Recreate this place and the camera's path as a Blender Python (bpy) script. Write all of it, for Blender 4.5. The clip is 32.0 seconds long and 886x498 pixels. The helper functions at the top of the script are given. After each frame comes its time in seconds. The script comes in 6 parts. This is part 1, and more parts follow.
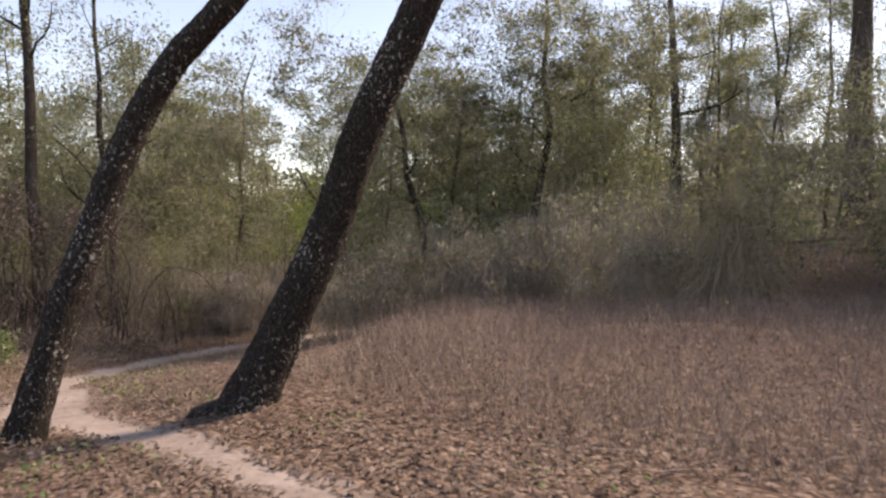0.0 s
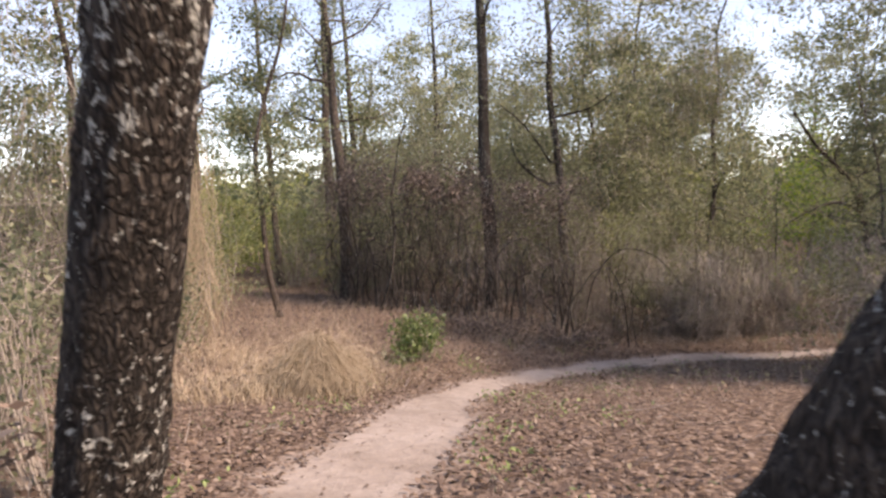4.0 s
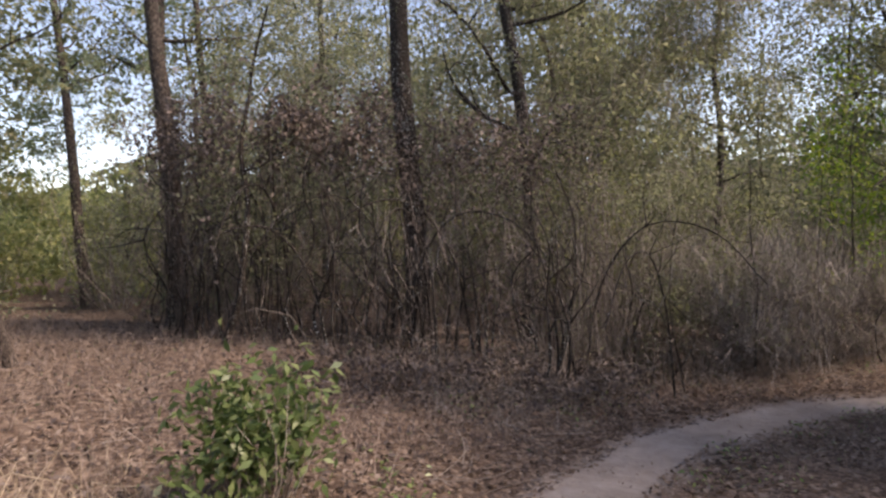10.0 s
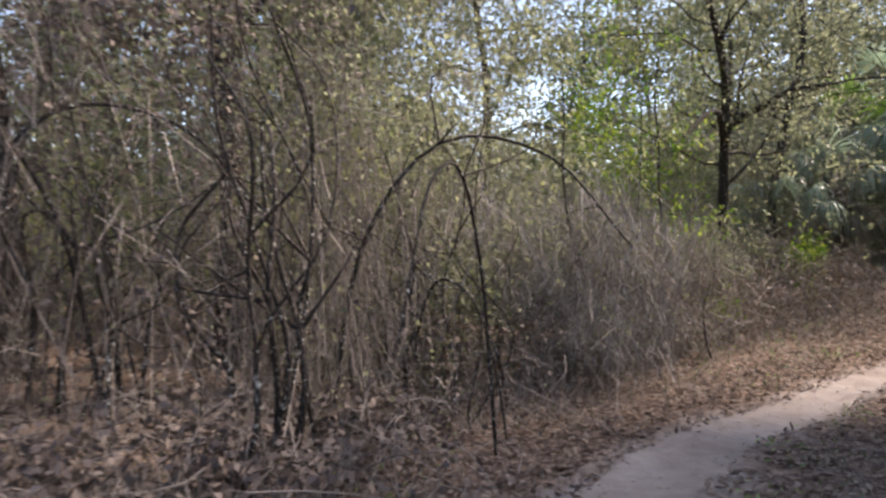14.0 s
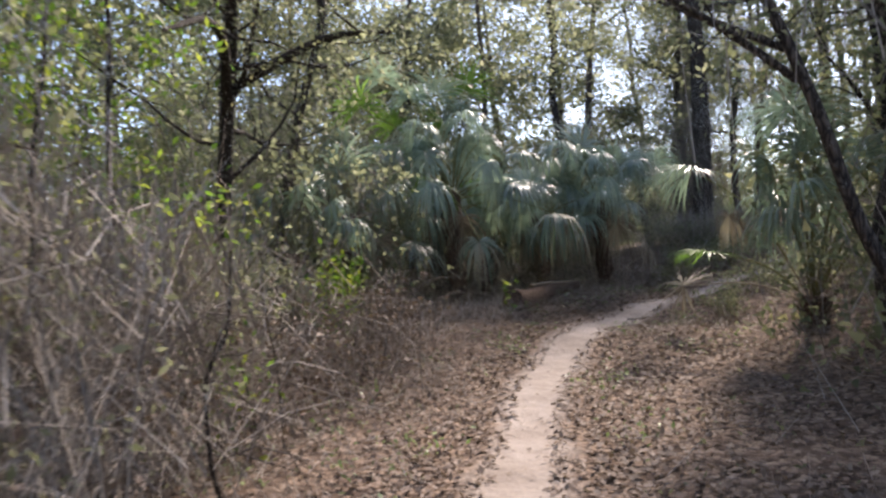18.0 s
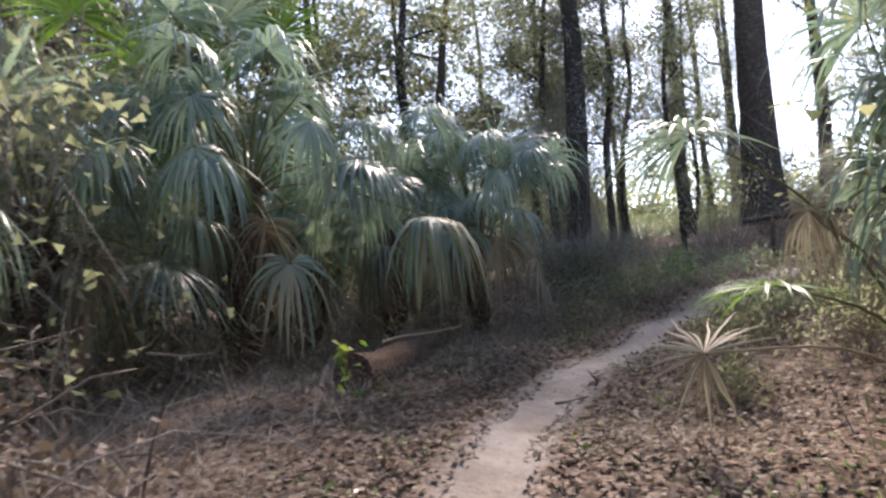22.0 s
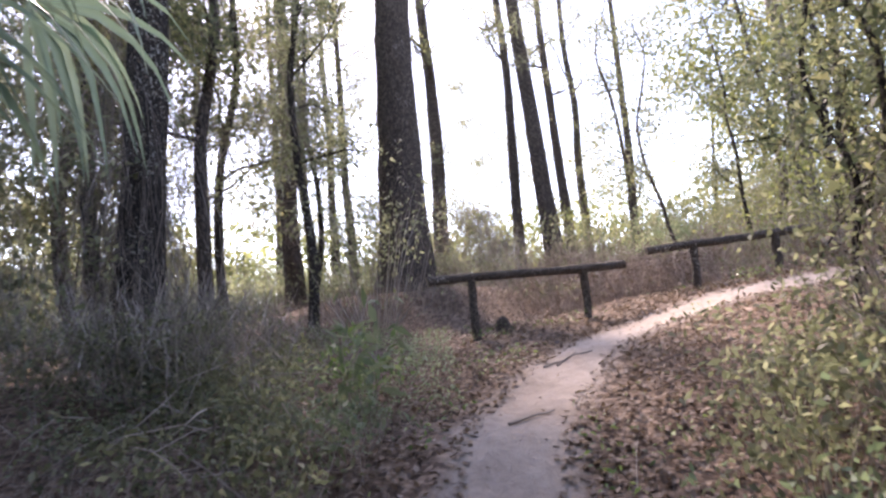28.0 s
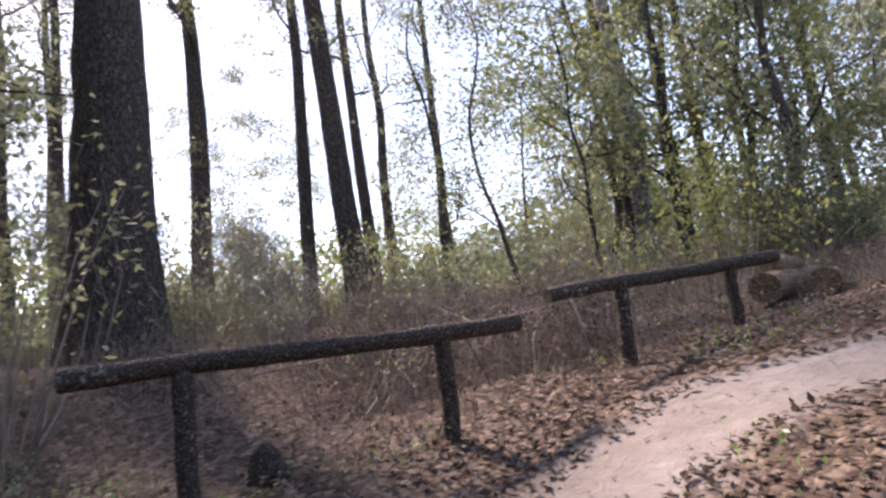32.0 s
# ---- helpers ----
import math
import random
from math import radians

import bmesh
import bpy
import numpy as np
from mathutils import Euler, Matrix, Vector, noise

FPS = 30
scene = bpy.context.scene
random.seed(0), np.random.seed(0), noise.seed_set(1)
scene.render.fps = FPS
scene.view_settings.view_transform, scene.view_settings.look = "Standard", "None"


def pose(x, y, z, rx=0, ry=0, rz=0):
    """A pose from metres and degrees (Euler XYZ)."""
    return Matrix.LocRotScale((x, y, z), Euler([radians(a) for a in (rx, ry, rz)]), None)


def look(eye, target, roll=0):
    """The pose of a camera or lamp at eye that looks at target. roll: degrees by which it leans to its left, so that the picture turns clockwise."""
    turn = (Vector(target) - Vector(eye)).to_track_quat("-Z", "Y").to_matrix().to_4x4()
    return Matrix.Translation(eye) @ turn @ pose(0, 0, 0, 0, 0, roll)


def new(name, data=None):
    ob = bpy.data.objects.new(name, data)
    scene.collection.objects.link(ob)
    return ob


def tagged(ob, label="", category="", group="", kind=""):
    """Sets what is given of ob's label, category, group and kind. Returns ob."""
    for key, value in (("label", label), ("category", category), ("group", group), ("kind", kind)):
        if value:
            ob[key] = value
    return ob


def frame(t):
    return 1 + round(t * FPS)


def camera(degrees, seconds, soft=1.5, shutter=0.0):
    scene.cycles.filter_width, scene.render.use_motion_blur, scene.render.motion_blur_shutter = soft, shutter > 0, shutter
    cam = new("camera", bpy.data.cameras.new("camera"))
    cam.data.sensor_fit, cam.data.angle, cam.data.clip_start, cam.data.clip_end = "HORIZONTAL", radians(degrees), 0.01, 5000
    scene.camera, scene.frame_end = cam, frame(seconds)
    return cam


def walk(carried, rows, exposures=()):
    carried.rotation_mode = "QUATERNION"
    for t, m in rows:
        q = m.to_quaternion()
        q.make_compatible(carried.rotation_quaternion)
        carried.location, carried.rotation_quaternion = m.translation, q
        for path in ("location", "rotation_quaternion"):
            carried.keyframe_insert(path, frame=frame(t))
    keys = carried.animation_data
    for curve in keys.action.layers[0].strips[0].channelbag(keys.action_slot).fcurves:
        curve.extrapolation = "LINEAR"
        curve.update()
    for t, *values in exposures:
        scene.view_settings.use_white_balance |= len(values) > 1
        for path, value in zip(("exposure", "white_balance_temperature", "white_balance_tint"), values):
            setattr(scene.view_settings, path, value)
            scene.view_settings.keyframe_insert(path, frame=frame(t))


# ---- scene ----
cam = camera(69.9, 32.0, soft=2.5, shutter=0.4)
ROWS = [
    (0.0, 0.000, 0.000, 1.480, 88.50, -0.00, 0.00),
    (0.5, -0.035, 0.681, 1.427, 88.70, -0.06, 1.50),
    (1.0, -0.052, 1.328, 1.375, 88.51, -0.11, 7.11),
    (1.5, -0.158, 1.974, 1.306, 88.35, 0.29, 15.10),
    (2.0, -0.315, 2.637, 1.236, 87.89, 0.50, 19.59),
    (2.5, -0.578, 3.284, 1.201, 88.16, 0.86, 26.29),
    (3.0, -0.840, 3.878, 1.151, 88.24, 0.92, 32.99),
    (3.5, -1.155, 4.419, 1.084, 88.31, 0.71, 37.19),
    (4.0, -1.575, 4.977, 1.000, 87.96, 0.98, 40.79),
    (4.5, -2.013, 5.552, 0.897, 87.60, 1.12, 42.99),
    (6.5, -3.955, 7.348, 0.622, 87.22, 2.04, 49.27),
    (7.0, -4.463, 7.766, 0.541, 87.20, 2.02, 48.17),
    (7.5, -4.900, 8.255, 0.494, 87.64, 1.96, 45.07),
    (8.0, -5.320, 8.743, 0.446, 87.76, 2.18, 40.77),
    (8.5, -5.688, 9.318, 0.343, 87.82, 2.22, 37.96),
    (9.0, -6.020, 9.860, 0.294, 88.05, 2.04, 33.86),
    (9.5, -6.335, 10.382, 0.193, 88.93, 1.70, 32.37),
    (10.0, -6.650, 10.870, 0.092, 89.62, 1.78, 31.17),
    (10.5, -6.913, 11.322, -0.024, 89.51, 1.77, 30.87),
    (11.0, -7.210, 11.791, -0.159, 89.31, 1.66, 30.37),
    (11.5, -7.473, 12.296, -0.260, 89.19, 1.63, 29.17),
    (12.0, -7.770, 12.836, -0.362, 88.53, 2.21, 24.15),
    (12.5, -7.980, 13.413, -0.412, 89.10, 1.85, 21.46),
    (13.0, -8.207, 14.007, -0.427, 89.75, 2.17, 14.35),
    (13.5, -8.312, 14.671, -0.480, 90.02, 2.47, 10.34),
    (15.5, -8.332, 17.261, -0.880, 90.30, 0.30, -9.00),
    (16.0, -8.210, 17.901, -0.876, 91.47, 0.33, -15.00),
    (16.5, -7.973, 18.459, -0.895, 92.74, 0.75, -20.20),
    (17.0, -7.726, 19.079, -0.913, 92.79, 1.48, -27.19),
    (17.5, -7.444, 19.651, -0.953, 93.26, 1.99, -32.29),
    (18.0, -7.117, 20.237, -0.951, 93.02, 2.81, -38.19),
    (18.5, -6.742, 20.730, -0.929, 93.09, 2.71, -41.30),
    (19.0, -6.390, 21.206, -0.907, 93.18, 2.82, -43.20),
    (19.5, -6.000, 21.655, -0.906, 93.17, 2.92, -44.90),
    (20.0, -5.565, 22.117, -0.863, 93.46, 2.52, -45.80),
    (20.5, -5.127, 22.600, -0.799, 94.25, 2.32, -47.30),
    (21.0, -4.630, 23.053, -0.777, 94.94, 2.42, -49.20),
    (21.5, -4.174, 23.512, -0.755, 95.12, 2.92, -51.50),
    (22.0, -3.659, 23.941, -0.734, 95.10, 3.12, -53.80),
    (22.5, -3.172, 24.331, -0.734, 95.08, 3.42, -56.90),
    (23.0, -2.626, 24.691, -0.713, 94.76, 3.32, -59.40),
    (23.5, -2.094, 25.096, -0.734, 94.93, 3.42, -63.10),
    (24.0, -1.548, 25.456, -0.671, 94.92, 3.02, -65.10),
    (24.5, -0.988, 25.771, -0.588, 94.89, 3.51, -69.61),
    (25.0, -0.419, 25.999, -0.505, 94.87, 3.00, -72.01),
    (25.5, 0.152, 26.248, -0.443, 94.94, 3.59, -75.71),
    (26.0, 0.738, 26.453, -0.339, 95.82, 3.09, -78.81),
    (26.5, 1.327, 26.678, -0.256, 96.58, 4.47, -84.42),
    (28.5, 3.767, 26.907, 0.028, 99.13, 4.43, -92.92),
    (29.0, 4.372, 26.831, 0.151, 99.72, 4.42, -95.22),
    (29.5, 5.008, 26.815, 0.211, 99.60, 5.51, -98.03),
    (30.0, 5.641, 26.651, 0.292, 99.19, 5.89, -101.53),
    (30.5, 6.271, 26.593, 0.436, 98.87, 5.87, -103.73),
    (31.0, 6.866, 26.456, 0.516, 99.47, 5.77, -104.83),
    (31.5, 7.482, 26.315, 0.618, 99.26, 6.35, -107.34),
    (32.0, 8.061, 26.074, 0.698, 99.45, 7.04, -109.94),
]
EXPOSURES = [(0.0, 1.2, 8600, 25), (2.0, 1.25, 8500, 26), (4.0, 1.5, 8400, 26), (7.0, 1.35, 8400, 26), (9.0, 1.05, 8100, 25), (13.0, 1.6, 7700, 23), (16.0, 1.95, 7200, 19), (17.2, 1.7, 7100, 19), (19.0, 1.95, 7500, 20), (20.0, 2.1, 7500, 20), (22.0, 2.0, 7200, 20), (23.0, 2.15, 6900, 28), (26.0, 2.5, 7500, 30), (30.0, 2.25, 7500, 30), (32.0, 1.75, 7300, 28)]
walk(cam, [(t, pose(x, y, z, rx, ry, rz)) for t, x, y, z, rx, ry, rz in ROWS], exposures=EXPOSURES)

# ---- sky and sun: the sun stands ahead of the last stretch of the walk ----
SUN_TURN, SUN_HEIGHT = 74.0, 47.0
world = bpy.data.worlds.new("sky")
scene.world = world
world.use_nodes = True
wn = world.node_tree.nodes
sky = wn.new("ShaderNodeTexSky")
sky.sky_type, sky.sun_disc = "NISHITA", False
sky.sun_elevation, sky.sun_rotation = radians(SUN_HEIGHT), radians(SUN_TURN)
sky.air_density, sky.dust_density, sky.ozone_density = 1.0, 0.5, 1.2
wn["Background"].inputs["Strength"].default_value = 0.145
world.node_tree.links.new(sky.outputs[0], wn["Background"].inputs[0])
sun_way = Vector((math.sin(radians(SUN_TURN)) * math.cos(radians(SUN_HEIGHT)), math.cos(radians(SUN_TURN)) * math.cos(radians(SUN_HEIGHT)), math.sin(radians(SUN_HEIGHT))))
sun = new("sun", bpy.data.lights.new("sun", "SUN"))
sun.data.energy, sun.data.angle, sun.data.color = 2.8, radians(6.0), (1.0, 0.96, 0.90)
sun.matrix_world = look(sun_way * 60, (0, 0, 0))

# ---- terrain, as a smooth blend of spot heights ----

CONTROL = [(0, -3, 0.15), (0, 0, 0.02), (-0.4, 3, -0.20), (-1.9, 5.6, -0.42), (-3.6, 7.3, -0.72), (-5.0, 8.5, -0.92), (-6.0, 10.0, -1.08),
           (-6.9, 11.5, -1.40), (-7.7, 13.0, -1.72), (-8.2, 15.2, -2.02), (-8.2, 17.5, -2.25), (-7.7, 19.5, -2.36), (-6.0, 21.6, -2.38),
           (-3.2, 23.3, -2.30), (-1.0, 24.6, -2.20), (1.5, 26.1, -1.87), (4.0, 26.7, -1.52), (6.0, 26.3, -1.14), (8.5, 26.6, -0.70), (10.4, 26.2, -0.38),
           (11.4, 25.3, -0.18), (12.3, 25.0, 0.12), (12.8, 23.0, 0.36), (12.7, 21.7, 0.54), (12.6, 19.5, 0.8), (14.2, 19.6, 0.98),
           (17.5, 27.0, 1.15), (19, 22.5, 1.5), (24, 16, 2.6), (28, 11, 3.9), (16, 12, 2.0), (26, 32, 1.6), (36, 30, 2.4),
           (-1.8, 7.2, -0.42), (-4.3, 5.8, -0.40), (1, 8, -0.30), (5, 10, -0.1), (2, 15, -0.45), (8, 18, 0.1), (-9.9, 13.9, -1.62), (-12, 19.5, -1.75), (-15, 16, -1.5), (-16, 22, -1.5),
           (-8, 27, -1.9), (0.7, 28.3, -1.5), (3.2, 29.3, -1.32), (-2, 30, -1.7), (4, 30.5, -1.5), (10, 31, -0.2), (-12, 8, -0.9), (-6, 2, 0), (7, 2, 0.4)]
def ground(x, y):
    a = b = 0.0
    for cx, cy, cz in CONTROL:
        w = 1.0 / ((x - cx) ** 2 + (y - cy) ** 2 + 1.2) ** 1.7
        a += w * cz
        b += w
    return a / b

# centre line of the sand trail: x, y, half width
TRAIL = [(1.0, -6.0, 0.25), (0.6, -2.0, 0.25), (0.2, 1.0, 0.24), (-0.5, 3.6, 0.22), (-1.7, 5.1, 0.22), (-3.3, 6.35, 0.34), (-4.7, 7.45, 0.52), (-5.45, 8.7, 0.60), (-6.2, 9.95, 0.57), (-7.1, 11.15, 0.52),
         (-7.75, 12.7, 0.47), (-8.15, 14.2, 0.42), (-8.3, 15.7, 0.43), (-8.35, 17.15, 0.42), (-8.05, 18.65, 0.43), (-7.42, 20.0, 0.43), (-6.5, 21.25, 0.39), (-5.4, 22.2, 0.33),
         (-4.25, 23.2, 0.27), (-3.1, 24.18, 0.26), (-1.95, 25.15, 0.29), (-0.65, 25.95, 0.28), (0.76, 26.52, 0.27), (2.23, 26.88, 0.30), (3.76, 26.92, 0.28), (5.27, 26.83, 0.32), (6.74, 26.53, 0.36),
         (8.22, 26.2, 0.40), (9.55, 25.5, 0.39), (10.3, 24.98, 0.36), (10.93, 24.2, 0.37), (11.15, 23.3, 0.40), (10.95, 22.3, 0.43), (10.3, 20.8, 0.47), (9.3, 19.3, 0.45), (8.0, 18.2, 0.42)]


def spline(points, steps):
    """Points of a Catmull-Rom curve through the given ones."""
    p = np.array(points, float)
    p = np.vstack([2 * p[0] - p[1], p, 2 * p[-1] - p[-2]])
    out = []
    for i in range(1, len(p) - 2):
        a, b, c, d = p[i - 1:i + 3]
        for s in np.arange(steps) / steps:
            out.append(0.5 * (2 * b + (c - a) * s + (2 * a - 5 * b + 4 * c - d) * s * s + (3 * b - a - 3 * c + d) * s ** 3))
    out.append(p[-2])
    return np.array(out)


LINE = spline(TRAIL, 5)


def off_trail(x, y):
    """Distance from the trail's edge, for arrays."""
    x, y = np.asarray(x, float), np.asarray(y, float)
    best = np.full(x.shape, 99.0)
    for a, b in zip(LINE[:-1], LINE[1:]):
        d = b[:2] - a[:2]
        s = np.clip(((x - a[0]) * d[0] + (y - a[1]) * d[1]) / (d @ d), 0, 1)
        best = np.minimum(best, np.hypot(x - a[0] - s * d[0], y - a[1] - s * d[1]) - a[2])
    return best


# ---- materials ----
def material(name, rough=0.9, spec=0.3):
    m = bpy.data.materials.new(name)
    m.use_nodes = True
    n = m.node_tree.nodes
    p = n["Principled BSDF"]
    p.inputs["Roughness"].default_value = rough
    p.inputs["Specular IOR Level"].default_value = spec
    return m, n, m.node_tree.links, p


def ramp_node(n, stops):
    r = n.new("ShaderNodeValToRGB")
    r.color_ramp.elements[0].position, r.color_ramp.elements[0].color = stops[0][0], (*stops[0][1], 1)
    r.color_ramp.elements[1].position, r.color_ramp.elements[1].color = stops[-1][0], (*stops[-1][1], 1)
    for at, c in stops[1:-1]:
        r.color_ramp.elements.new(at).color = (*c, 1)
    return r


def coords(n, links, scale=(1, 1, 1), kind="Object"):
    c, m = n.new("ShaderNodeTexCoord"), n.new("ShaderNodeMapping")
    m.inputs["Scale"].default_value = scale
    links.new(c.outputs[kind], m.inputs[0])
    return m.outputs[0]


def noise_node(n, links, vec, scale, detail=4.0, rough=0.6):
    t = n.new("ShaderNodeTexNoise")
    t.inputs["Scale"].default_value, t.inputs["Detail"].default_value, t.inputs["Roughness"].default_value = scale, detail, rough
    links.new(vec, t.inputs["Vector"])
    return t.outputs["Fac"]


def mixed(n, links, fac, a, b, blend="MIX"):
    x = n.new("ShaderNodeMix")
    x.data_type, x.blend_type = "RGBA", blend
    for sock, v in ((x.inputs[0], fac), (x.inputs[6], a), (x.inputs[7], b)):
        if isinstance(v, (int, float)):
            sock.default_value = v
        elif isinstance(v, tuple):
            sock.default_value = (*v, 1)
        else:
            links.new(v, sock)
    return x.outputs[2]


def bumped(n, links, p, height, strength, distance):
    b = n.new("ShaderNodeBump")
    b.inputs["Strength"].default_value, b.inputs["Distance"].default_value = strength, distance
    links.new(height, b.inputs["Height"])
    links.new(b.outputs[0], p.inputs["Normal"])


def leaf_material(name, stops, translucent=0.5, rough=0.55, spec=0.4):
    """Small leaves: every leaf takes its own shade, every plant a slight cast."""
    m, n, links, p = material(name, rough, spec)
    g, o = n.new("ShaderNodeNewGeometry"), n.new("ShaderNodeObjectInfo")
    r = ramp_node(n, stops)
    links.new(g.outputs["Random Per Island"], r.inputs[0])
    h = n.new("ShaderNodeHueSaturation")
    span = n.new("ShaderNodeMapRange")
    span.inputs["To Min"].default_value, span.inputs["To Max"].default_value = 0.75, 1.25
    links.new(o.outputs["Random"], span.inputs[0])
    links.new(span.outputs[0], h.inputs["Value"])
    links.new(r.outputs[0], h.inputs["Color"])
    v = coords(n, links, (1, 1, 1))
    c = mixed(n, links, 0.35, h.outputs[0], mixed(n, links, noise_node(n, links, v, 9.0), (0.35, 0.33, 0.28), (1.3, 1.3, 1.2)), "MULTIPLY")
    links.new(c, p.inputs["Base Color"])
    if translucent:
        t, s = n.new("ShaderNodeBsdfTranslucent"), n.new("ShaderNodeMixShader")
        s.inputs[0].default_value = translucent
        links.new(mixed(n, links, 1.0, c, (1.34, 1.44, 1.25), "MULTIPLY"), t.inputs[0])
        links.new(p.outputs[0], s.inputs[1])
        links.new(t.outputs[0], s.inputs[2])
        links.new(s.outputs[0], n["Material Output"].inputs[0])
    return m


def bark_material(name, dark, light, lichen, amount, scale=1.0, upright=5.0):
    """Ridged bark with pale lichen spots."""
    m, n, links, p = material(name, 0.92, 0.2)
    v = coords(n, links, (19 * scale, 19 * scale, upright * scale))
    vor = n.new("ShaderNodeTexVoronoi")
    vor.feature = "DISTANCE_TO_EDGE"
    vor.inputs["Scale"].default_value = 2.2
    w = n.new("ShaderNodeVectorMath")
    w.operation = "ADD"
    nz = n.new("ShaderNodeTexNoise")
    nz.inputs["Scale"].default_value = 1.5
    links.new(v, nz.inputs["Vector"])
    links.new(v, w.inputs[0])
    links.new(nz.outputs["Color"], w.inputs[1])
    links.new(w.outputs[0], vor.inputs["Vector"])
    r = ramp_node(n, [(0.0, tuple(0.35 * c for c in dark)), (0.12, dark), (0.5, light)])
    links.new(vor.outputs["Distance"], r.inputs[0])
    fine = noise_node(n, links, coords(n, links), 26.0, 6.0, 0.7)
    c = mixed(n, links, 0.6, r.outputs[0], mixed(n, links, fine, (0.3, 0.3, 0.3), (1.6, 1.55, 1.5)), "MULTIPLY")
    spot = noise_node(n, links, coords(n, links, (1, 1, 0.85)), 30.0, 4.0, 0.68)
    big = noise_node(n, links, coords(n, links), 1.3, 2.0, 0.5)
    s = n.new("ShaderNodeMath")
    s.operation = "MULTIPLY_ADD"
    links.new(big, s.inputs[0])
    s.inputs[1].default_value = 0.35
    links.new(spot, s.inputs[2])
    cut = ramp_node(n, [(0.0, (0, 0, 0)), (0.86 - amount, (0, 0, 0)), (0.91 - amount, (1, 1, 1)), (1.0, (1, 1, 1))])
    links.new(s.outputs[0], cut.inputs[0])
    c = mixed(n, links, cut.outputs[0], c, lichen)
    links.new(c, p.inputs["Base Color"])
    hsum = n.new("ShaderNodeMath")
    hsum.operation = "MULTIPLY_ADD"
    links.new(fine, hsum.inputs[0])
    hsum.inputs[1].default_value = 0.5
    links.new(vor.outputs["Distance"], hsum.inputs[2])
    bumped(n, links, p, hsum.outputs[0], 1.0, 0.03)
    return m


def stem_material(name, a, b):
    m, n, links, p = material(name, 0.9, 0.2)
    g = n.new("ShaderNodeNewGeometry")
    r = ramp_node(n, [(0.0, a), (1.0, b)])
    links.new(g.outputs["Random Per Island"], r.inputs[0])
    f = noise_node(n, links, coords(n, links), 14.0, 4.0)
    links.new(mixed(n, links, 0.6, r.outputs[0], mixed(n, links, f, (0.4, 0.4, 0.4), (1.4, 1.4, 1.4)), "MULTIPLY"), p.inputs["Base Color"])
    return m


def soil_colour(n, links, v):
    a = noise_node(n, links, v, 0.7, 5.0)
    b = noise_node(n, links, v, 28.0, 6.0, 0.75)
    warp = n.new("ShaderNodeTexNoise")
    warp.inputs["Scale"].default_value, warp.inputs["Detail"].default_value = 11.0, 3.0
    links.new(v, warp.inputs["Vector"])
    vec = mixed(n, links, 0.10, v, warp.outputs["Color"], "ADD")
    cell = n.new("ShaderNodeTexVoronoi")
    cell.inputs["Scale"].default_value, cell.inputs["Randomness"].default_value = 17.0, 1.0
    links.new(vec, cell.inputs["Vector"])
    tone = n.new("ShaderNodeSeparateColor")
    links.new(cell.outputs["Color"], tone.inputs[0])
    r = ramp_node(n, [(0.0, (0.058, 0.042, 0.036)), (0.35, (0.125, 0.09, 0.072)), (0.7, (0.185, 0.139, 0.113)), (1.0, (0.28, 0.22, 0.182))])
    links.new(tone.outputs[0], r.inputs[0])
    # cell rims are darkened: shade in the gaps between leaves, put into the colour
    edge = ramp_node(n, [(0.0, (1.1, 1.1, 1.1)), (0.45, (0.95, 0.95, 0.95)), (0.75, (0.58, 0.55, 0.53))])
    links.new(cell.outputs["Distance"], edge.inputs[0])
    c = mixed(n, links, 0.8, r.outputs[0], edge.outputs[0], "MULTIPLY")
    c = mixed(n, links, 0.6, c, mixed(n, links, b, (0.45, 0.44, 0.42), (1.5, 1.5, 1.5)), "MULTIPLY")
    lift = n.new("ShaderNodeMath")
    lift.operation = "MULTIPLY_ADD"
    links.new(cell.outputs["Distance"], lift.inputs[0])
    lift.inputs[1].default_value = -0.9
    links.new(tone.outputs[1], lift.inputs[2])
    return mixed(n, links, 1.0, c, mixed(n, links, a, (0.8, 0.75, 0.72), (1.2, 1.15, 1.05)), "MULTIPLY"), lift.outputs[0]


def ground_material():
    m, n, links, p = material("leaf_strewn_soil", 0.95, 0.15)
    c, b = soil_colour(n, links, coords(n, links))
    links.new(c, p.inputs["Base Color"])
    bumped(n, links, p, b, 0.8, 0.03)
    return m


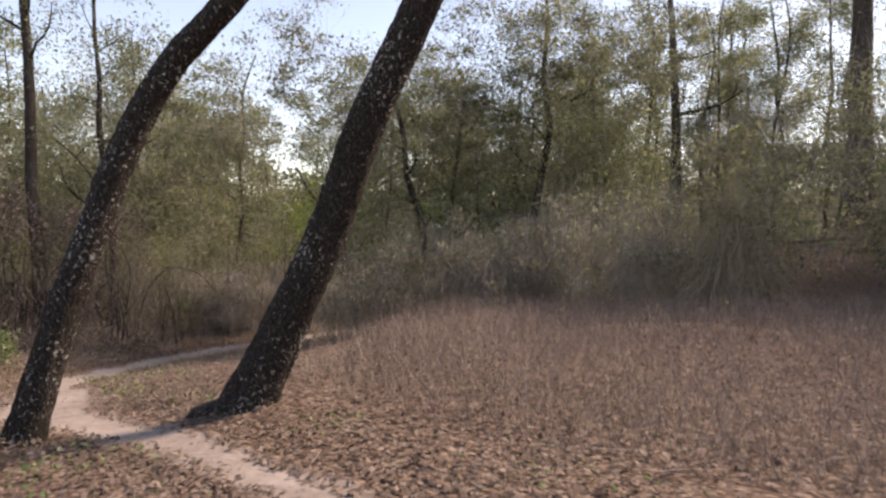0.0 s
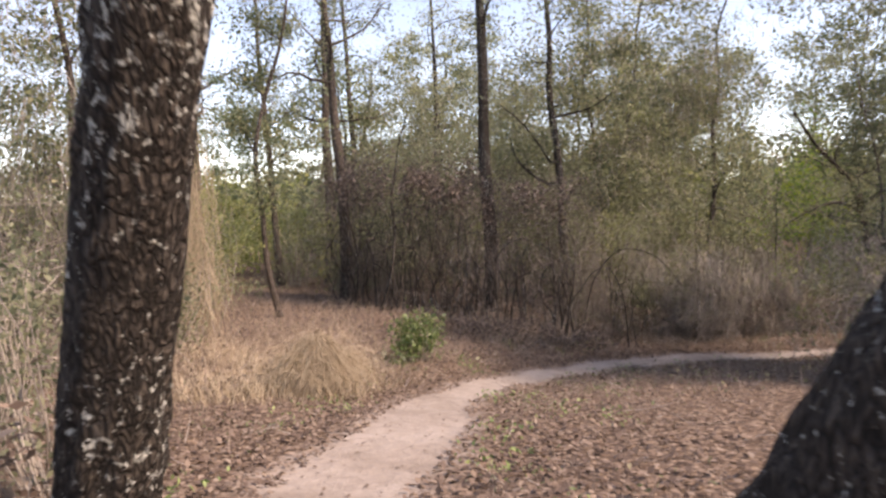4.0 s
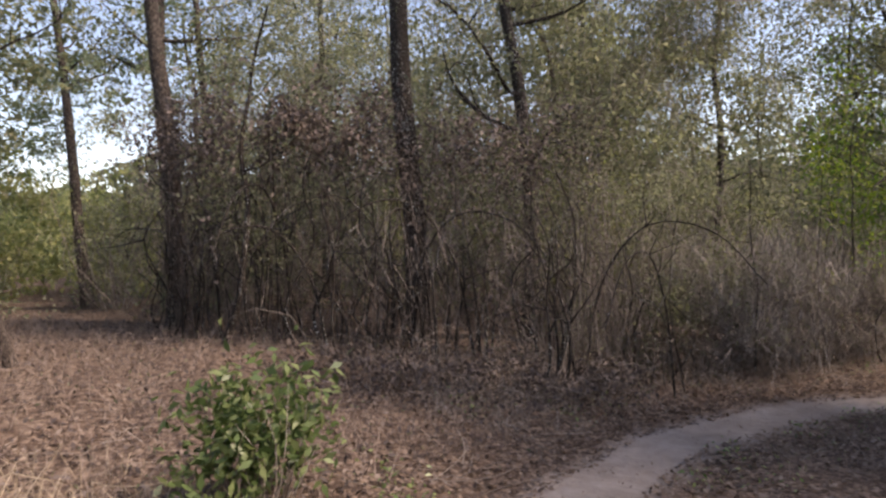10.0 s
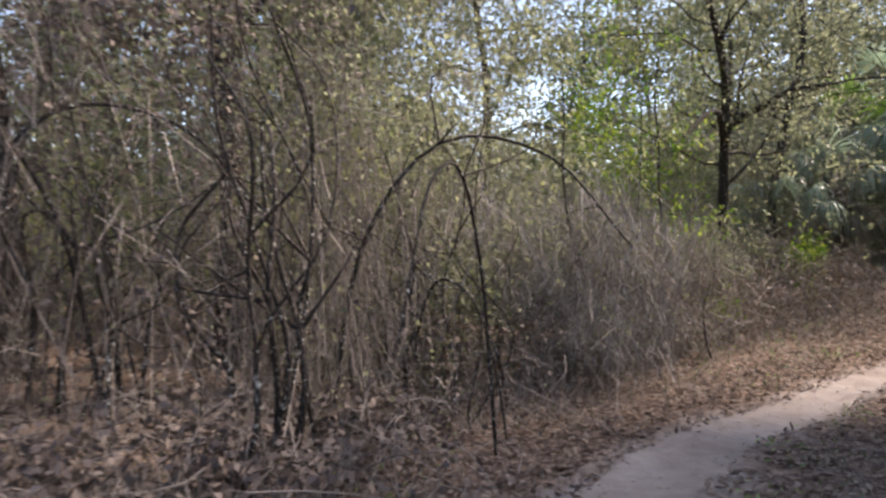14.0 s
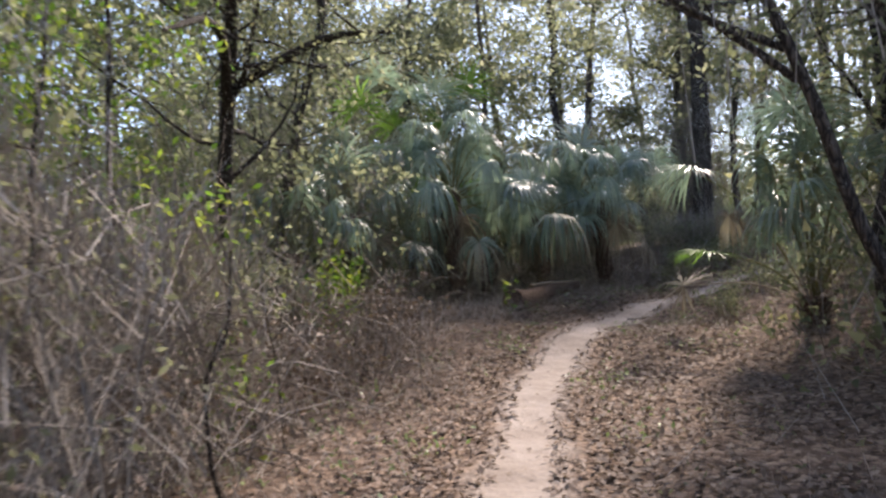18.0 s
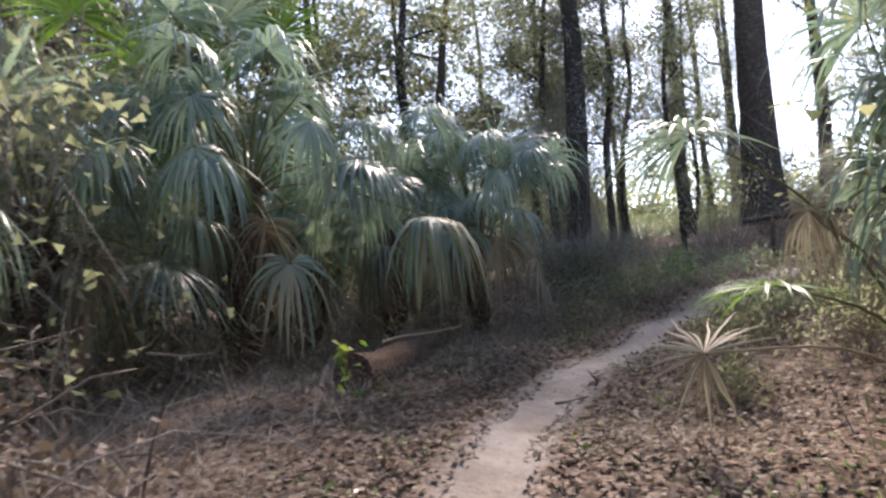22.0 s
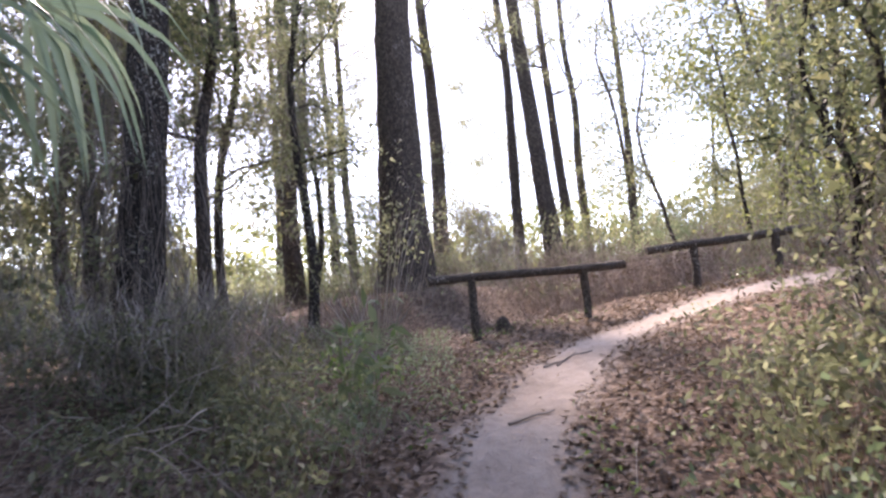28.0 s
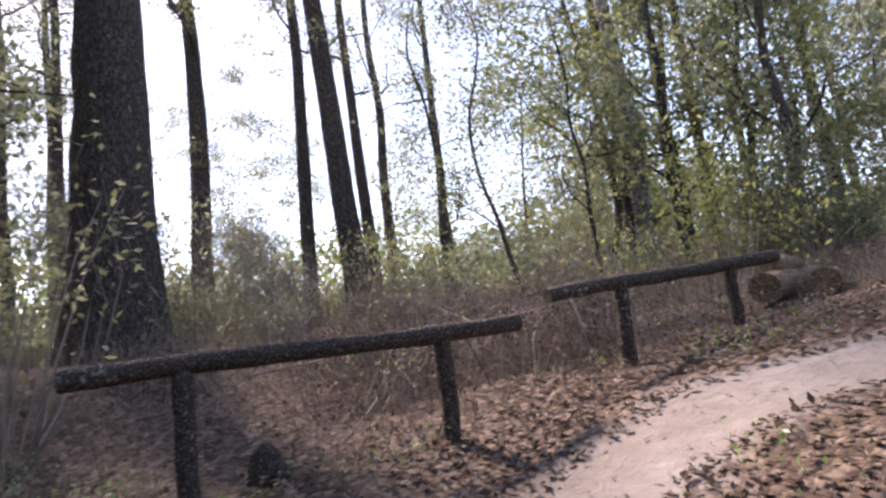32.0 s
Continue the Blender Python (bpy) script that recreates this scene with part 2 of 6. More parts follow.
def sand_material():
    """Packed sand that frays into soil where the strip's own edge value rises."""
    m, n, links, p = material("packed_pale_sand", 0.95, 0.15)
    v = coords(n, links)
    a = noise_node(n, links, v, 1.1, 4.0)
    b = noise_node(n, links, v, 60.0, 5.0, 0.8)
    d = noise_node(n, links, v, 6.0, 5.0, 0.7)
    r = ramp_node(n, [(0.3, (0.235, 0.195, 0.168)), (0.55, (0.30, 0.258, 0.23)), (0.8, (0.365, 0.322, 0.295))])
    links.new(a, r.inputs[0])
    c = mixed(n, links, 0.5, r.outputs[0], mixed(n, links, b, (0.65, 0.63, 0.6), (1.3, 1.3, 1.3)), "MULTIPLY")
    c = mixed(n, links, 0.8, c, mixed(n, links, d, (0.5, 0.46, 0.43), (1.38, 1.38, 1.38)), "MULTIPLY")
    soil, h = soil_colour(n, links, v)
    e = n.new("ShaderNodeAttribute")
    e.attribute_name = "edge"
    s = n.new("ShaderNodeMath")
    s.operation = "MULTIPLY_ADD"
    links.new(d, s.inputs[0])
    s.inputs[1].default_value = 1.1
    links.new(e.outputs["Fac"], s.inputs[2])
    cut = ramp_node(n, [(0.0, (0, 0, 0)), (0.62, (0, 0, 0)), (0.82, (1, 1, 1)), (1.0, (1, 1, 1))])
    half = n.new("ShaderNodeMath")
    half.operation = "MULTIPLY"
    half.inputs[1].default_value = 0.5
    links.new(s.outputs[0], half.inputs[0])
    links.new(half.outputs[0], cut.inputs[0])
    links.new(mixed(n, links, cut.outputs[0], c, soil), p.inputs["Base Color"])
    bumped(n, links, p, d, 0.7, 0.05)
    return m


SOIL, SAND = ground_material(), sand_material()
OAK_BARK = bark_material("dark_oak_bark", (0.042, 0.035, 0.03), (0.125, 0.103, 0.087), (0.46, 0.46, 0.42), 0.085)
PINE_BARK = bark_material("brown_tree_bark", (0.075, 0.061, 0.052), (0.205, 0.167, 0.142), (0.38, 0.36, 0.33), 0.03, 0.7)
PALE_BARK = bark_material("lichen_mottled_bark", (0.10, 0.085, 0.07), (0.24, 0.20, 0.165), (0.55, 0.53, 0.49), 0.17, 0.8)
TWIG = stem_material("grey_brown_twigs", (0.16, 0.137, 0.118), (0.46, 0.40, 0.345))
DARK_TWIG = stem_material("dark_brown_stems", (0.085, 0.072, 0.064), (0.31, 0.265, 0.23))
STRAW = stem_material("dry_straw", (0.26, 0.195, 0.13), (0.50, 0.415, 0.305))
WEED = stem_material("dry_weeds", (0.15, 0.112, 0.096), (0.43, 0.345, 0.285))
OAK_LEAF = leaf_material("oak_leaves", [(0.0, (0.078, 0.092, 0.056)), (0.45, (0.138, 0.15, 0.087)), (0.8, (0.21, 0.21, 0.12)), (1.0, (0.32, 0.285, 0.165))], 0.58)
GREY_LEAF = leaf_material("grey_green_leaves", [(0.0, (0.095, 0.105, 0.068)), (0.5, (0.18, 0.185, 0.118)), (0.85, (0.25, 0.25, 0.165)), (1.0, (0.36, 0.34, 0.24))], 0.58)
BRIGHT_LEAF = leaf_material("bright_green_leaves", [(0.0, (0.06, 0.13, 0.02)), (0.5, (0.14, 0.24, 0.03)), (1.0, (0.34, 0.36, 0.06))], 0.5)
YELLOW_LEAF = leaf_material("yellow_green_leaves", [(0.0, (0.125, 0.145, 0.06)), (0.5, (0.215, 0.235, 0.095)), (1.0, (0.34, 0.325, 0.14))], 0.5)
PALE_LEAF = leaf_material("pale_seedling_leaves", [(0.0, (0.14, 0.19, 0.11)), (0.5, (0.20, 0.245, 0.15)), (1.0, (0.30, 0.34, 0.22))], 0.4)
DEAD_LEAF = leaf_material("dead_brown_leaves", [(0.0, (0.10, 0.069, 0.055)), (0.4, (0.155, 0.107, 0.085)), (0.75, (0.225, 0.162, 0.128)), (1.0, (0.31, 0.242, 0.198))], 0.2, 0.7)
DARK_DEAD_LEAF = leaf_material("withered_dark_leaves", [(0.0, (0.062, 0.048, 0.046)), (0.6, (0.145, 0.112, 0.102)), (1.0, (0.29, 0.23, 0.195))], 0.2, 0.7)
BUSH_LEAF = leaf_material("waxy_green_leaves", [(0.0, (0.07, 0.12, 0.04)), (0.5, (0.15, 0.22, 0.08)), (1.0, (0.29, 0.34, 0.15))], 0.35, 0.4)
PALM_LEAF = leaf_material("palm_green", [(0.0, (0.13, 0.19, 0.155)), (0.5, (0.205, 0.275, 0.22)), (1.0, (0.30, 0.36, 0.275))], 0.35, 0.32, 0.75)
LIME_PALM = leaf_material("lime_palm_green", [(0.0, (0.09, 0.18, 0.03)), (1.0, (0.20, 0.33, 0.06))], 0.45, 0.4, 0.5)
FADED_PALM = leaf_material("fading_palm", [(0.0, (0.11, 0.17, 0.115)), (0.45, (0.19, 0.235, 0.165)), (0.75, (0.28, 0.27, 0.195)), (1.0, (0.37, 0.31, 0.225))], 0.2, 0.5)
DRY_PALM = leaf_material("dry_palm", [(0.0, (0.16, 0.12, 0.09)), (0.5, (0.28, 0.225, 0.17)), (1.0, (0.45, 0.385, 0.30))], 0.2, 0.65)
PETIOLE = stem_material("palm_stalk", (0.10, 0.12, 0.04), (0.22, 0.20, 0.09))
RAIL_WOOD = bark_material("weathered_log_wood", (0.10, 0.084, 0.071), (0.27, 0.226, 0.19), (0.42, 0.39, 0.34), 0.04, 1.0, 16.0)
CUT_WOOD = bark_material("bleached_cut_log", (0.28, 0.20, 0.13), (0.50, 0.39, 0.27), (0.60, 0.53, 0.42), 0.05, 0.6, 19.0)
FALLEN_WOOD = bark_material("brown_rotting_log", (0.13, 0.085, 0.064), (0.29, 0.20, 0.152), (0.38, 0.32, 0.27), 0.02, 0.6, 17.0)


# ---- mesh building ----
class Geo:
    """Collects vertices and faces of one mesh."""

    def __init__(self):
        self.v, self.f, self.n = [], [], 0

    def add(self, verts, faces):
        verts = np.asarray(verts, np.float32).reshape(-1, 3)
        self.v.append(verts)
        self.f.append(np.asarray(faces, np.int32) + self.n)
        self.n += len(verts)
        return self

    def mesh(self, name, mat, smooth=False):
        me = bpy.data.meshes.new(name)
        v = np.vstack(self.v)
        me.vertices.add(len(v))
        me.vertices.foreach_set("co", v.ravel())
        loops = np.concatenate([f.ravel() for f in self.f])
        counts = np.concatenate([np.full(len(f), f.shape[1], np.int32) for f in self.f])
        starts = np.concatenate([[0], np.cumsum(counts)[:-1]]).astype(np.int32)
        me.loops.add(len(loops))
        me.loops.foreach_set("vertex_index", loops)
        me.polygons.add(len(counts))
        me.polygons.foreach_set("loop_start", starts)
        me.polygons.foreach_set("loop_total", counts)
        if smooth:
            me.polygons.foreach_set("use_smooth", np.ones(len(counts), bool))
        me.update(calc_edges=True)
        me.materials.append(mat)
        return me


def part(name, geo, mat, parent, label="", smooth=False):
    ob = new(name, geo.mesh(name, mat, smooth))
    ob.parent = parent
    if label:
        tagged(ob, label)
    return ob


def thing(name, x, y, z, label, category, group="", kind="", turn=0.0):
    ob = new(name)
    ob.matrix_basis = pose(x, y, z, 0, 0, turn)
    ob.empty_display_size = 0.2
    return tagged(ob, label, category, group, kind)


def tube(geo, pts, rad, sides=8, rough=0.0, rng=None, cap=True):
    """A round stem along pts; rough: unevenness as a share of the radius."""
    pts, rad = np.asarray(pts, float), np.asarray(rad, float)
    n = len(pts)
    d = np.gradient(pts, axis=0)
    d /= np.linalg.norm(d, axis=1)[:, None] + 1e-9
    ref = np.array([1.0, 0, 0]) if abs(d.mean(0)[0]) < 0.8 else np.array([0, 1.0, 0])
    u = np.cross(d, ref)
    u /= np.linalg.norm(u, axis=1)[:, None] + 1e-9
    w = np.cross(d, u)
    a = np.arange(sides) / sides * 2 * math.pi
    r = rad[:, None] * np.ones(sides)
    if rough:
        r = r * (1 + rough * (rng.random((n, sides)) - 0.5) * 2)
    ring = pts[:, None] + r[..., None] * (np.cos(a)[None, :, None] * u[:, None] + np.sin(a)[None, :, None] * w[:, None])
    i, j = np.meshgrid(np.arange(n - 1), np.arange(sides), indexing="ij")
    k = (j + 1) % sides
    faces = np.stack([i * sides + j, i * sides + k, (i + 1) * sides + k, (i + 1) * sides + j], -1).reshape(-1, 4)
    geo.add(ring.reshape(-1, 3), faces)
    if cap:
        for end, flip in ((0, 1), (n - 1, 0)):
            c = ring[end].mean(0)
            idx = np.arange(sides)
            tri = np.stack([np.full(sides, sides), (idx + 1) % sides, idx] if flip else [np.full(sides, sides), idx, (idx + 1) % sides], -1)
            geo.add(np.vstack([ring[end], c]), tri)
    return geo


def stems(geo, base, tip, width, bow=0.2, seed=0, segs=3, sag=0.0):
    """Many thin bowed stems at once, as narrow two-sided strips turned every way and three-cornered."""
    rng = np.random.default_rng(seed)
    base, tip = np.asarray(base, float), np.asarray(tip, float)
    n = len(base)
    width = np.broadcast_to(width, (n,))
    side = rng.normal(size=(n, 3))
    side -= ((side * (tip - base)).sum(1) / ((tip - base) ** 2).sum(1).clip(1e-6))[:, None] * (tip - base)
    side /= np.linalg.norm(side, axis=1)[:, None] + 1e-9
    other = np.cross((tip - base) / (np.linalg.norm(tip - base, axis=1)[:, None] + 1e-9), side)
    length = np.linalg.norm(tip - base, axis=1)
    bows = rng.normal(0, bow, n) * length
    rings = []
    for s in np.linspace(0, 1, segs + 1):
        c = base + (tip - base) * s + side * (bows * 4 * s * (1 - s) / 2)[:, None]
        c[:, 2] -= sag * length * s * s
        w = (width * (1 - 0.75 * s))[:, None]
        rings.append(np.stack([c + side * w, c - side * w * 0.5 + other * w * 0.87, c - side * w * 0.5 - other * w * 0.87], 1))
    v = np.stack(rings, 1)
    k = 3 * (segs + 1)
    one = []
    for s in range(segs):
        for q in range(3):
            one.append((3 * s + q, 3 * s + (q + 1) % 3, 3 * s + 3 + (q + 1) % 3, 3 * s + 3 + q))
    faces = (np.arange(n) * k)[:, None, None] + np.array(one)[None]
    return geo.add(v.reshape(-1, 3), faces.reshape(-1, 4))


def blades(geo, base, tip, width, seed=0, sag=0.25, straight=False):
    """Flat grass blades: two quads each, bent over at the tip; straight ones are one quad."""
    rng = np.random.default_rng(seed)
    base, tip = np.asarray(base, float), np.asarray(tip, float)
    n = len(base)
    width = np.broadcast_to(width, (n,))[:, None]
    a = rng.random(n) * 2 * math.pi
    side = np.stack([np.cos(a), np.sin(a), np.zeros(n)], 1)
    if straight:
        v = np.stack([base - side * width, base + side * width, tip + side * width * 0.3, tip - side * width * 0.3], 1)
        return geo.add(v.reshape(-1, 3), np.arange(n * 4).reshape(n, 4))
    mid = base * 0.42 + tip * 0.58
    mid[:, 2] += sag * np.linalg.norm(tip - base, axis=1) * 0.5
    v = np.stack([base - side * width, base + side * width, mid + side * width * 0.8, mid - side * width * 0.8, tip + side * width * 0.15, tip - side * width * 0.15], 1)
    faces = (np.arange(n) * 6)[:, None, None] + np.array([(0, 1, 2, 3), (3, 2, 4, 5)])[None]
    return geo.add(v.reshape(-1, 3), faces.reshape(-1, 4))


def leaves(geo, at, size, seed=0, droop=0.3, flat=0.0, slim=0.45, far=False):
    """Leaves folded along the midrib, one quad each, at the given places; far ones are single pointed faces."""
    rng = np.random.default_rng(seed)
    at = np.asarray(at, float)
    n = len(at)
    size = (np.broadcast_to(size, (n,)) * rng.uniform(0.65, 1.3, n))[:, None]
    d = rng.normal(size=(n, 3))
    d[:, 2] = d[:, 2] * (1 - flat) - droop
    d /= np.linalg.norm(d, axis=1)[:, None]
    nr = rng.normal(size=(n, 3)) * (1 - flat)
    nr[:, 2] += 0.6 + 2.0 * flat
    side = np.cross(d, nr)
    side /= np.linalg.norm(side, axis=1)[:, None] + 1e-9
    up = np.cross(side, d)
    if far:
        v = np.stack([at - side * size * slim * 0.55, at + side * size * slim * 0.55, at + d * size], 1)
        return geo.add(v.reshape(-1, 3), np.arange(n * 3).reshape(n, 3))
    mid = at + d * size * 0.45 + up * size * 0.10
    v = np.stack([at, mid + side * size * slim * 0.5, at + d * size + up * size * rng.uniform(-0.15, 0.15, (n, 1)), mid - side * size * slim * 0.5], 1)
    return geo.add(v.reshape(-1, 3), np.arange(n * 4).reshape(n, 4))


# ---- ground and trail ----
def build_ground():
    fx, fy = np.arange(-24, 30.01, 0.32), np.arange(-8, 40.01, 0.32)
    outer = np.array([3, 7, 13, 22, 36, 60, 100, 170, 300, 520, 900])
    xs = np.concatenate([-24 - outer[::-1], fx, 30 + outer])
    ys = np.concatenate([-8 - outer[::-1], fy, 40 + outer])
    gx, gy = np.meshgrid(xs, ys)
    gz = ground(gx, gy)
    away = np.clip(off_trail(gx, gy) / 0.8, 0, 1) ** 1.5
    bump = np.array([noise.noise((x * 0.8, y * 0.8, 3.1)) * 0.09 + noise.noise((x * 2.3, y * 2.3, 7.7)) * 0.05 for x, y in zip(gx.ravel(), gy.ravel())]).reshape(gx.shape)
    gz = gz + away * (bump + 0.05)
    w, h = len(xs), len(ys)
    i, j = np.meshgrid(np.arange(w - 1), np.arange(h - 1))
    a = j * w + i
    faces = np.stack([a, a + 1, a + w + 1, a + w], -1).reshape(-1, 4)
    g = Geo().add(np.stack([gx, gy, gz], -1), faces)
    tagged(new("ground", g.mesh("ground", SOIL, True)), "brown woodland soil covered with fallen leaves", "ground", kind="structure")
    # the sand trail, dished, with frayed edges
    fine = spline(TRAIL, 26)
    d = np.gradient(fine[:, :2], axis=0)
    d /= np.linalg.norm(d, axis=1)[:, None]
    side = np.stack([d[:, 1], -d[:, 0]], 1)
    cols = np.array([-1.9, -1.5, -1.2, -1.0, -0.8, -0.5, 0, 0.5, 0.8, 1.0, 1.2, 1.5, 1.9])
    rows = []
    for k, (x, y, half) in enumerate(fine):
        l = half * (1.12 + 0.30 * noise.noise((x * 1.7, y * 1.7, 1.0)) + 0.22 * noise.noise((x * 6, y * 6, 2.0)))
        r = half * (1.12 + 0.30 * noise.noise((x * 1.7, y * 1.7, 5.0)) + 0.22 * noise.noise((x * 6, y * 6, 6.0)))
        o = np.where(cols < 0, cols * l, cols * r)
        px, py = x + side[k, 0] * o, y + side[k, 1] * o
        rows.append(np.stack([px, py, ground(px, py) + 0.016 + 0.012 * (np.abs(cols) > 0.9) * (np.abs(cols) < 1.3) - 0.075 * (np.abs(cols) > 1.7) + 0.005 * np.sin(px * 9 + py * 7)], 1))
    v = np.array(rows)
    n, c = v.shape[:2]
    i, j = np.meshgrid(np.arange(c - 1), np.arange(n - 1))
    a = j * c + i
    g = Geo().add(v, np.stack([a, a + c, a + c + 1, a + 1], -1).reshape(-1, 4))
    me = g.mesh("trail", SAND, True)
    edge = me.attributes.new("edge", "FLOAT", "POINT")
    edge.data.foreach_set("value", np.tile(np.abs(cols) / 1.15, n).astype(np.float32))
    tagged(new("trail", me), "narrow winding footpath of pale packed sand", "path", kind="structure")


build_ground()


def faced(x, y):
    """Whether the walk ever looks that way: the country behind the start stays thinly wooded."""
    return not ((y < 1 and x < 12) or (x < -18 and y < 6) or (x < -4 and y < 3.5) or y < -8)


def gz(x, y):
    return float(ground(x, y))


# ---- trees ----
def limb_geo(rng, start, way, length, r0, twigs=4, rise=0.25):
    """One limb with its side twigs; returns the mesh data and where its leaves sit."""
    geo, spots = Geo(), []
    n = 6
    pts, d = [np.array(start, float)], np.array(way, float)
    d /= np.linalg.norm(d)
    for _ in range(n):
        d = d + rng.normal(0, 0.22, 3) + np.array([0, 0, rise * 0.3])
        d /= np.linalg.norm(d)
        pts.append(pts[-1] + d * length / n)
    pts = np.array(pts)
    tube(geo, pts, np.linspace(r0, r0 * 0.25, n + 1), 6, 0.1, rng, False)
    spots += list(pts[3:])
    for _ in range(twigs):
        k = rng.integers(2, n)
        td = rng.normal(0, 1, 3) + d * 0.8
        td /= np.linalg.norm(td)
        l = length * rng.uniform(0.2, 0.5)
        q = [pts[k]]
        for _ in range(3):
            td = td + rng.normal(0, 0.3, 3)
            td /= np.linalg.norm(td)
            q.append(q[-1] + td * l / 3)
        tube(geo, q, np.linspace(r0 * 0.35, r0 * 0.1, 4), 4, 0, rng, False)
        spots += q[1:]
    return geo, spots


def clear(x, y, at, root_z, gap=0.75, high=2.7):
    """Which places, given from a root at x, y, root_z, leave the walkway free."""
    at = np.asarray(at, float)
    px, py = at[:, 0] + x, at[:, 1] + y
    return (off_trail(px, py) > gap) | (at[:, 2] + root_z > ground(px, py) + high)


def tree(name, label, x, y, dia, height, seed, bark, leaf, lean=(0.0, 0.0), path=None, limbs=6, first=0.5, reach=2.6, foliage=2200, leaf_size=0.09,
         spread=0.42, flare=1.5, sides=12, group="", wobble=0.12, tuft=0, arms=(), relief=0.0):
    rng = np.random.default_rng(seed)
    root = thing(name, x, y, gz(x, y), label, "tree", group)
    if path is None:
        zs = np.linspace(-0.15, height, 15)
        wx, wy = rng.normal(0, wobble, 15).cumsum() * 0.4, rng.normal(0, wobble, 15).cumsum() * 0.4
        wx, wy = wx - wx[0], wy - wy[0]
        pts = np.stack([lean[0] * zs + wx, lean[1] * zs + wy, zs], 1)
        pts = spline(pts[::2], 5)
    else:
        pts = spline([(a - x, b - y, c - gz(x, y)) for a, b, c in path], 6)
    run = np.concatenate([[0], np.cumsum(np.linalg.norm(np.diff(pts, axis=0), axis=1))])
    share = run / run[-1]
    rad = dia / 2 * (1 - 0.72 * share) * (1 + (flare - 1) * np.exp(-run / (0.9 * dia + 0.12)))
    if relief:
        # furrowed bark: ridges that wander up the trunk
        pts = spline(pts[::3], 14)
        run = np.concatenate([[0], np.cumsum(np.linalg.norm(np.diff(pts, axis=0), axis=1))])
        share = run / run[-1]
        rad = dia / 2 * (1 - 0.72 * share) * (1 + (flare - 1) * np.exp(-run / (0.9 * dia + 0.12)))
        geo = tube(Geo(), pts, rad, sides)
        ring = geo.v[0].reshape(len(pts), sides, 3)
        ang = np.arange(sides) / sides * 6.283
        bulge = np.array([[abs(noise.noise((math.cos(a) * dia * 9, math.sin(a) * dia * 9, s * 3.2))) + 0.5 * noise.noise((math.cos(a) * dia * 22, math.sin(a) * dia * 22, s * 9)) for a in ang] for s in run])
        geo.v[0] = (pts[:, None] + (ring - pts[:, None]) * (0.95 + relief * bulge)[..., None]).reshape(-1, 3).astype(np.float32)
    else:
        geo = tube(Geo(), pts, rad, sides, 0.06, rng)
    part("trunk", geo, bark, root, smooth=True)
    spots = []
    near = float(off_trail(np.array(x), np.array(y))) < 5.5
    for k in range(limbs):
        f = first + (0.97 - first) * (k + rng.random() * 0.7) / limbs
        i = int(np.searchsorted(share, f).clip(1, len(pts) - 2))
        a = rng.random() * 6.283
        geo, s = limb_geo(rng, pts[i], (math.cos(a), math.sin(a), rng.uniform(0.0, 0.7)), reach * rng.uniform(0.6, 1.2) * (1.15 - 0.5 * share[i]), rad[i] * rng.uniform(0.3, 0.5), 5)
        if near and not clear(x, y, s, gz(x, y), 0.35).all():
            continue
        part("limb", geo, bark, root)
        spots += s
    for arm in arms:
        p = spline([(a - x, b - y, c - gz(x, y)) for a, b, c in arm], 4)
        part("limb", tube(Geo(), p, np.linspace(dia * 0.28, dia * 0.07, len(p)), 8, 0.06, rng), bark, root, smooth=True)
        for k in range(2, len(p) - 1, 2):
            geo, s = limb_geo(rng, p[k], rng.normal(0, 1, 3) + np.array([0, 0, 0.3]), reach * 0.45, dia * 0.07, 4)
            part("limb", geo, bark, root)
            spots += s
    if foliage and spots:
        spots = np.array(spots)
        tufts = spots[rng.permutation(len(spots))[:tuft or len(spots)]]
        pick = (rng.random(foliage) ** 1.3 * len(tufts)).astype(int)
        at = tufts[pick] + rng.normal(0, spread, (foliage, 3)) * np.array([1, 1, 0.75])
        if near:
            at = at[clear(x, y, at, gz(x, y), 1.0)]
        part("crown", leaves(Geo(), at, leaf_size, seed + 1, 0.35, 0.0, 0.45 if near else 0.62, leaf_size > 0.1 or not near), leaf, root)
    return root


def gnarled(rng, a, b, n=6, amount=0.1):
    """A crooked line from a to b."""
    a, b = np.array(a, float), np.array(b, float)
    l = np.linalg.norm(b - a)
    p = [a + (b - a) * s + (rng.normal(0, amount * l, 3) if 0 < s < 1 else 0) for s in np.linspace(0, 1, n)]
    return spline(p, 3)


# two leaning oaks beside the start of the trail
tree("oak_tree", "leaning dark-barked oak with pale lichen spots beside the trail", -3.9, 5.8, 0.33, 9, 11, OAK_BARK, OAK_LEAF,
     path=[(-3.9, 5.8, -0.75), (-3.86, 5.79, -0.45), (-3.70, 5.77, 0.05), (-3.45, 5.74, 0.75), (-3.06, 5.69, 1.7), (-2.74, 5.65, 2.4), (-2.33, 5.58, 3.0), (-1.7, 5.45, 3.6), (-0.7, 5.2, 4.9), (0.1, 5.0, 6.8), (0.5, 5.0, 9.2)],
     limbs=7, first=0.6, reach=3.2, foliage=3200, leaf_size=0.08, flare=1.25, sides=44, relief=0.16)
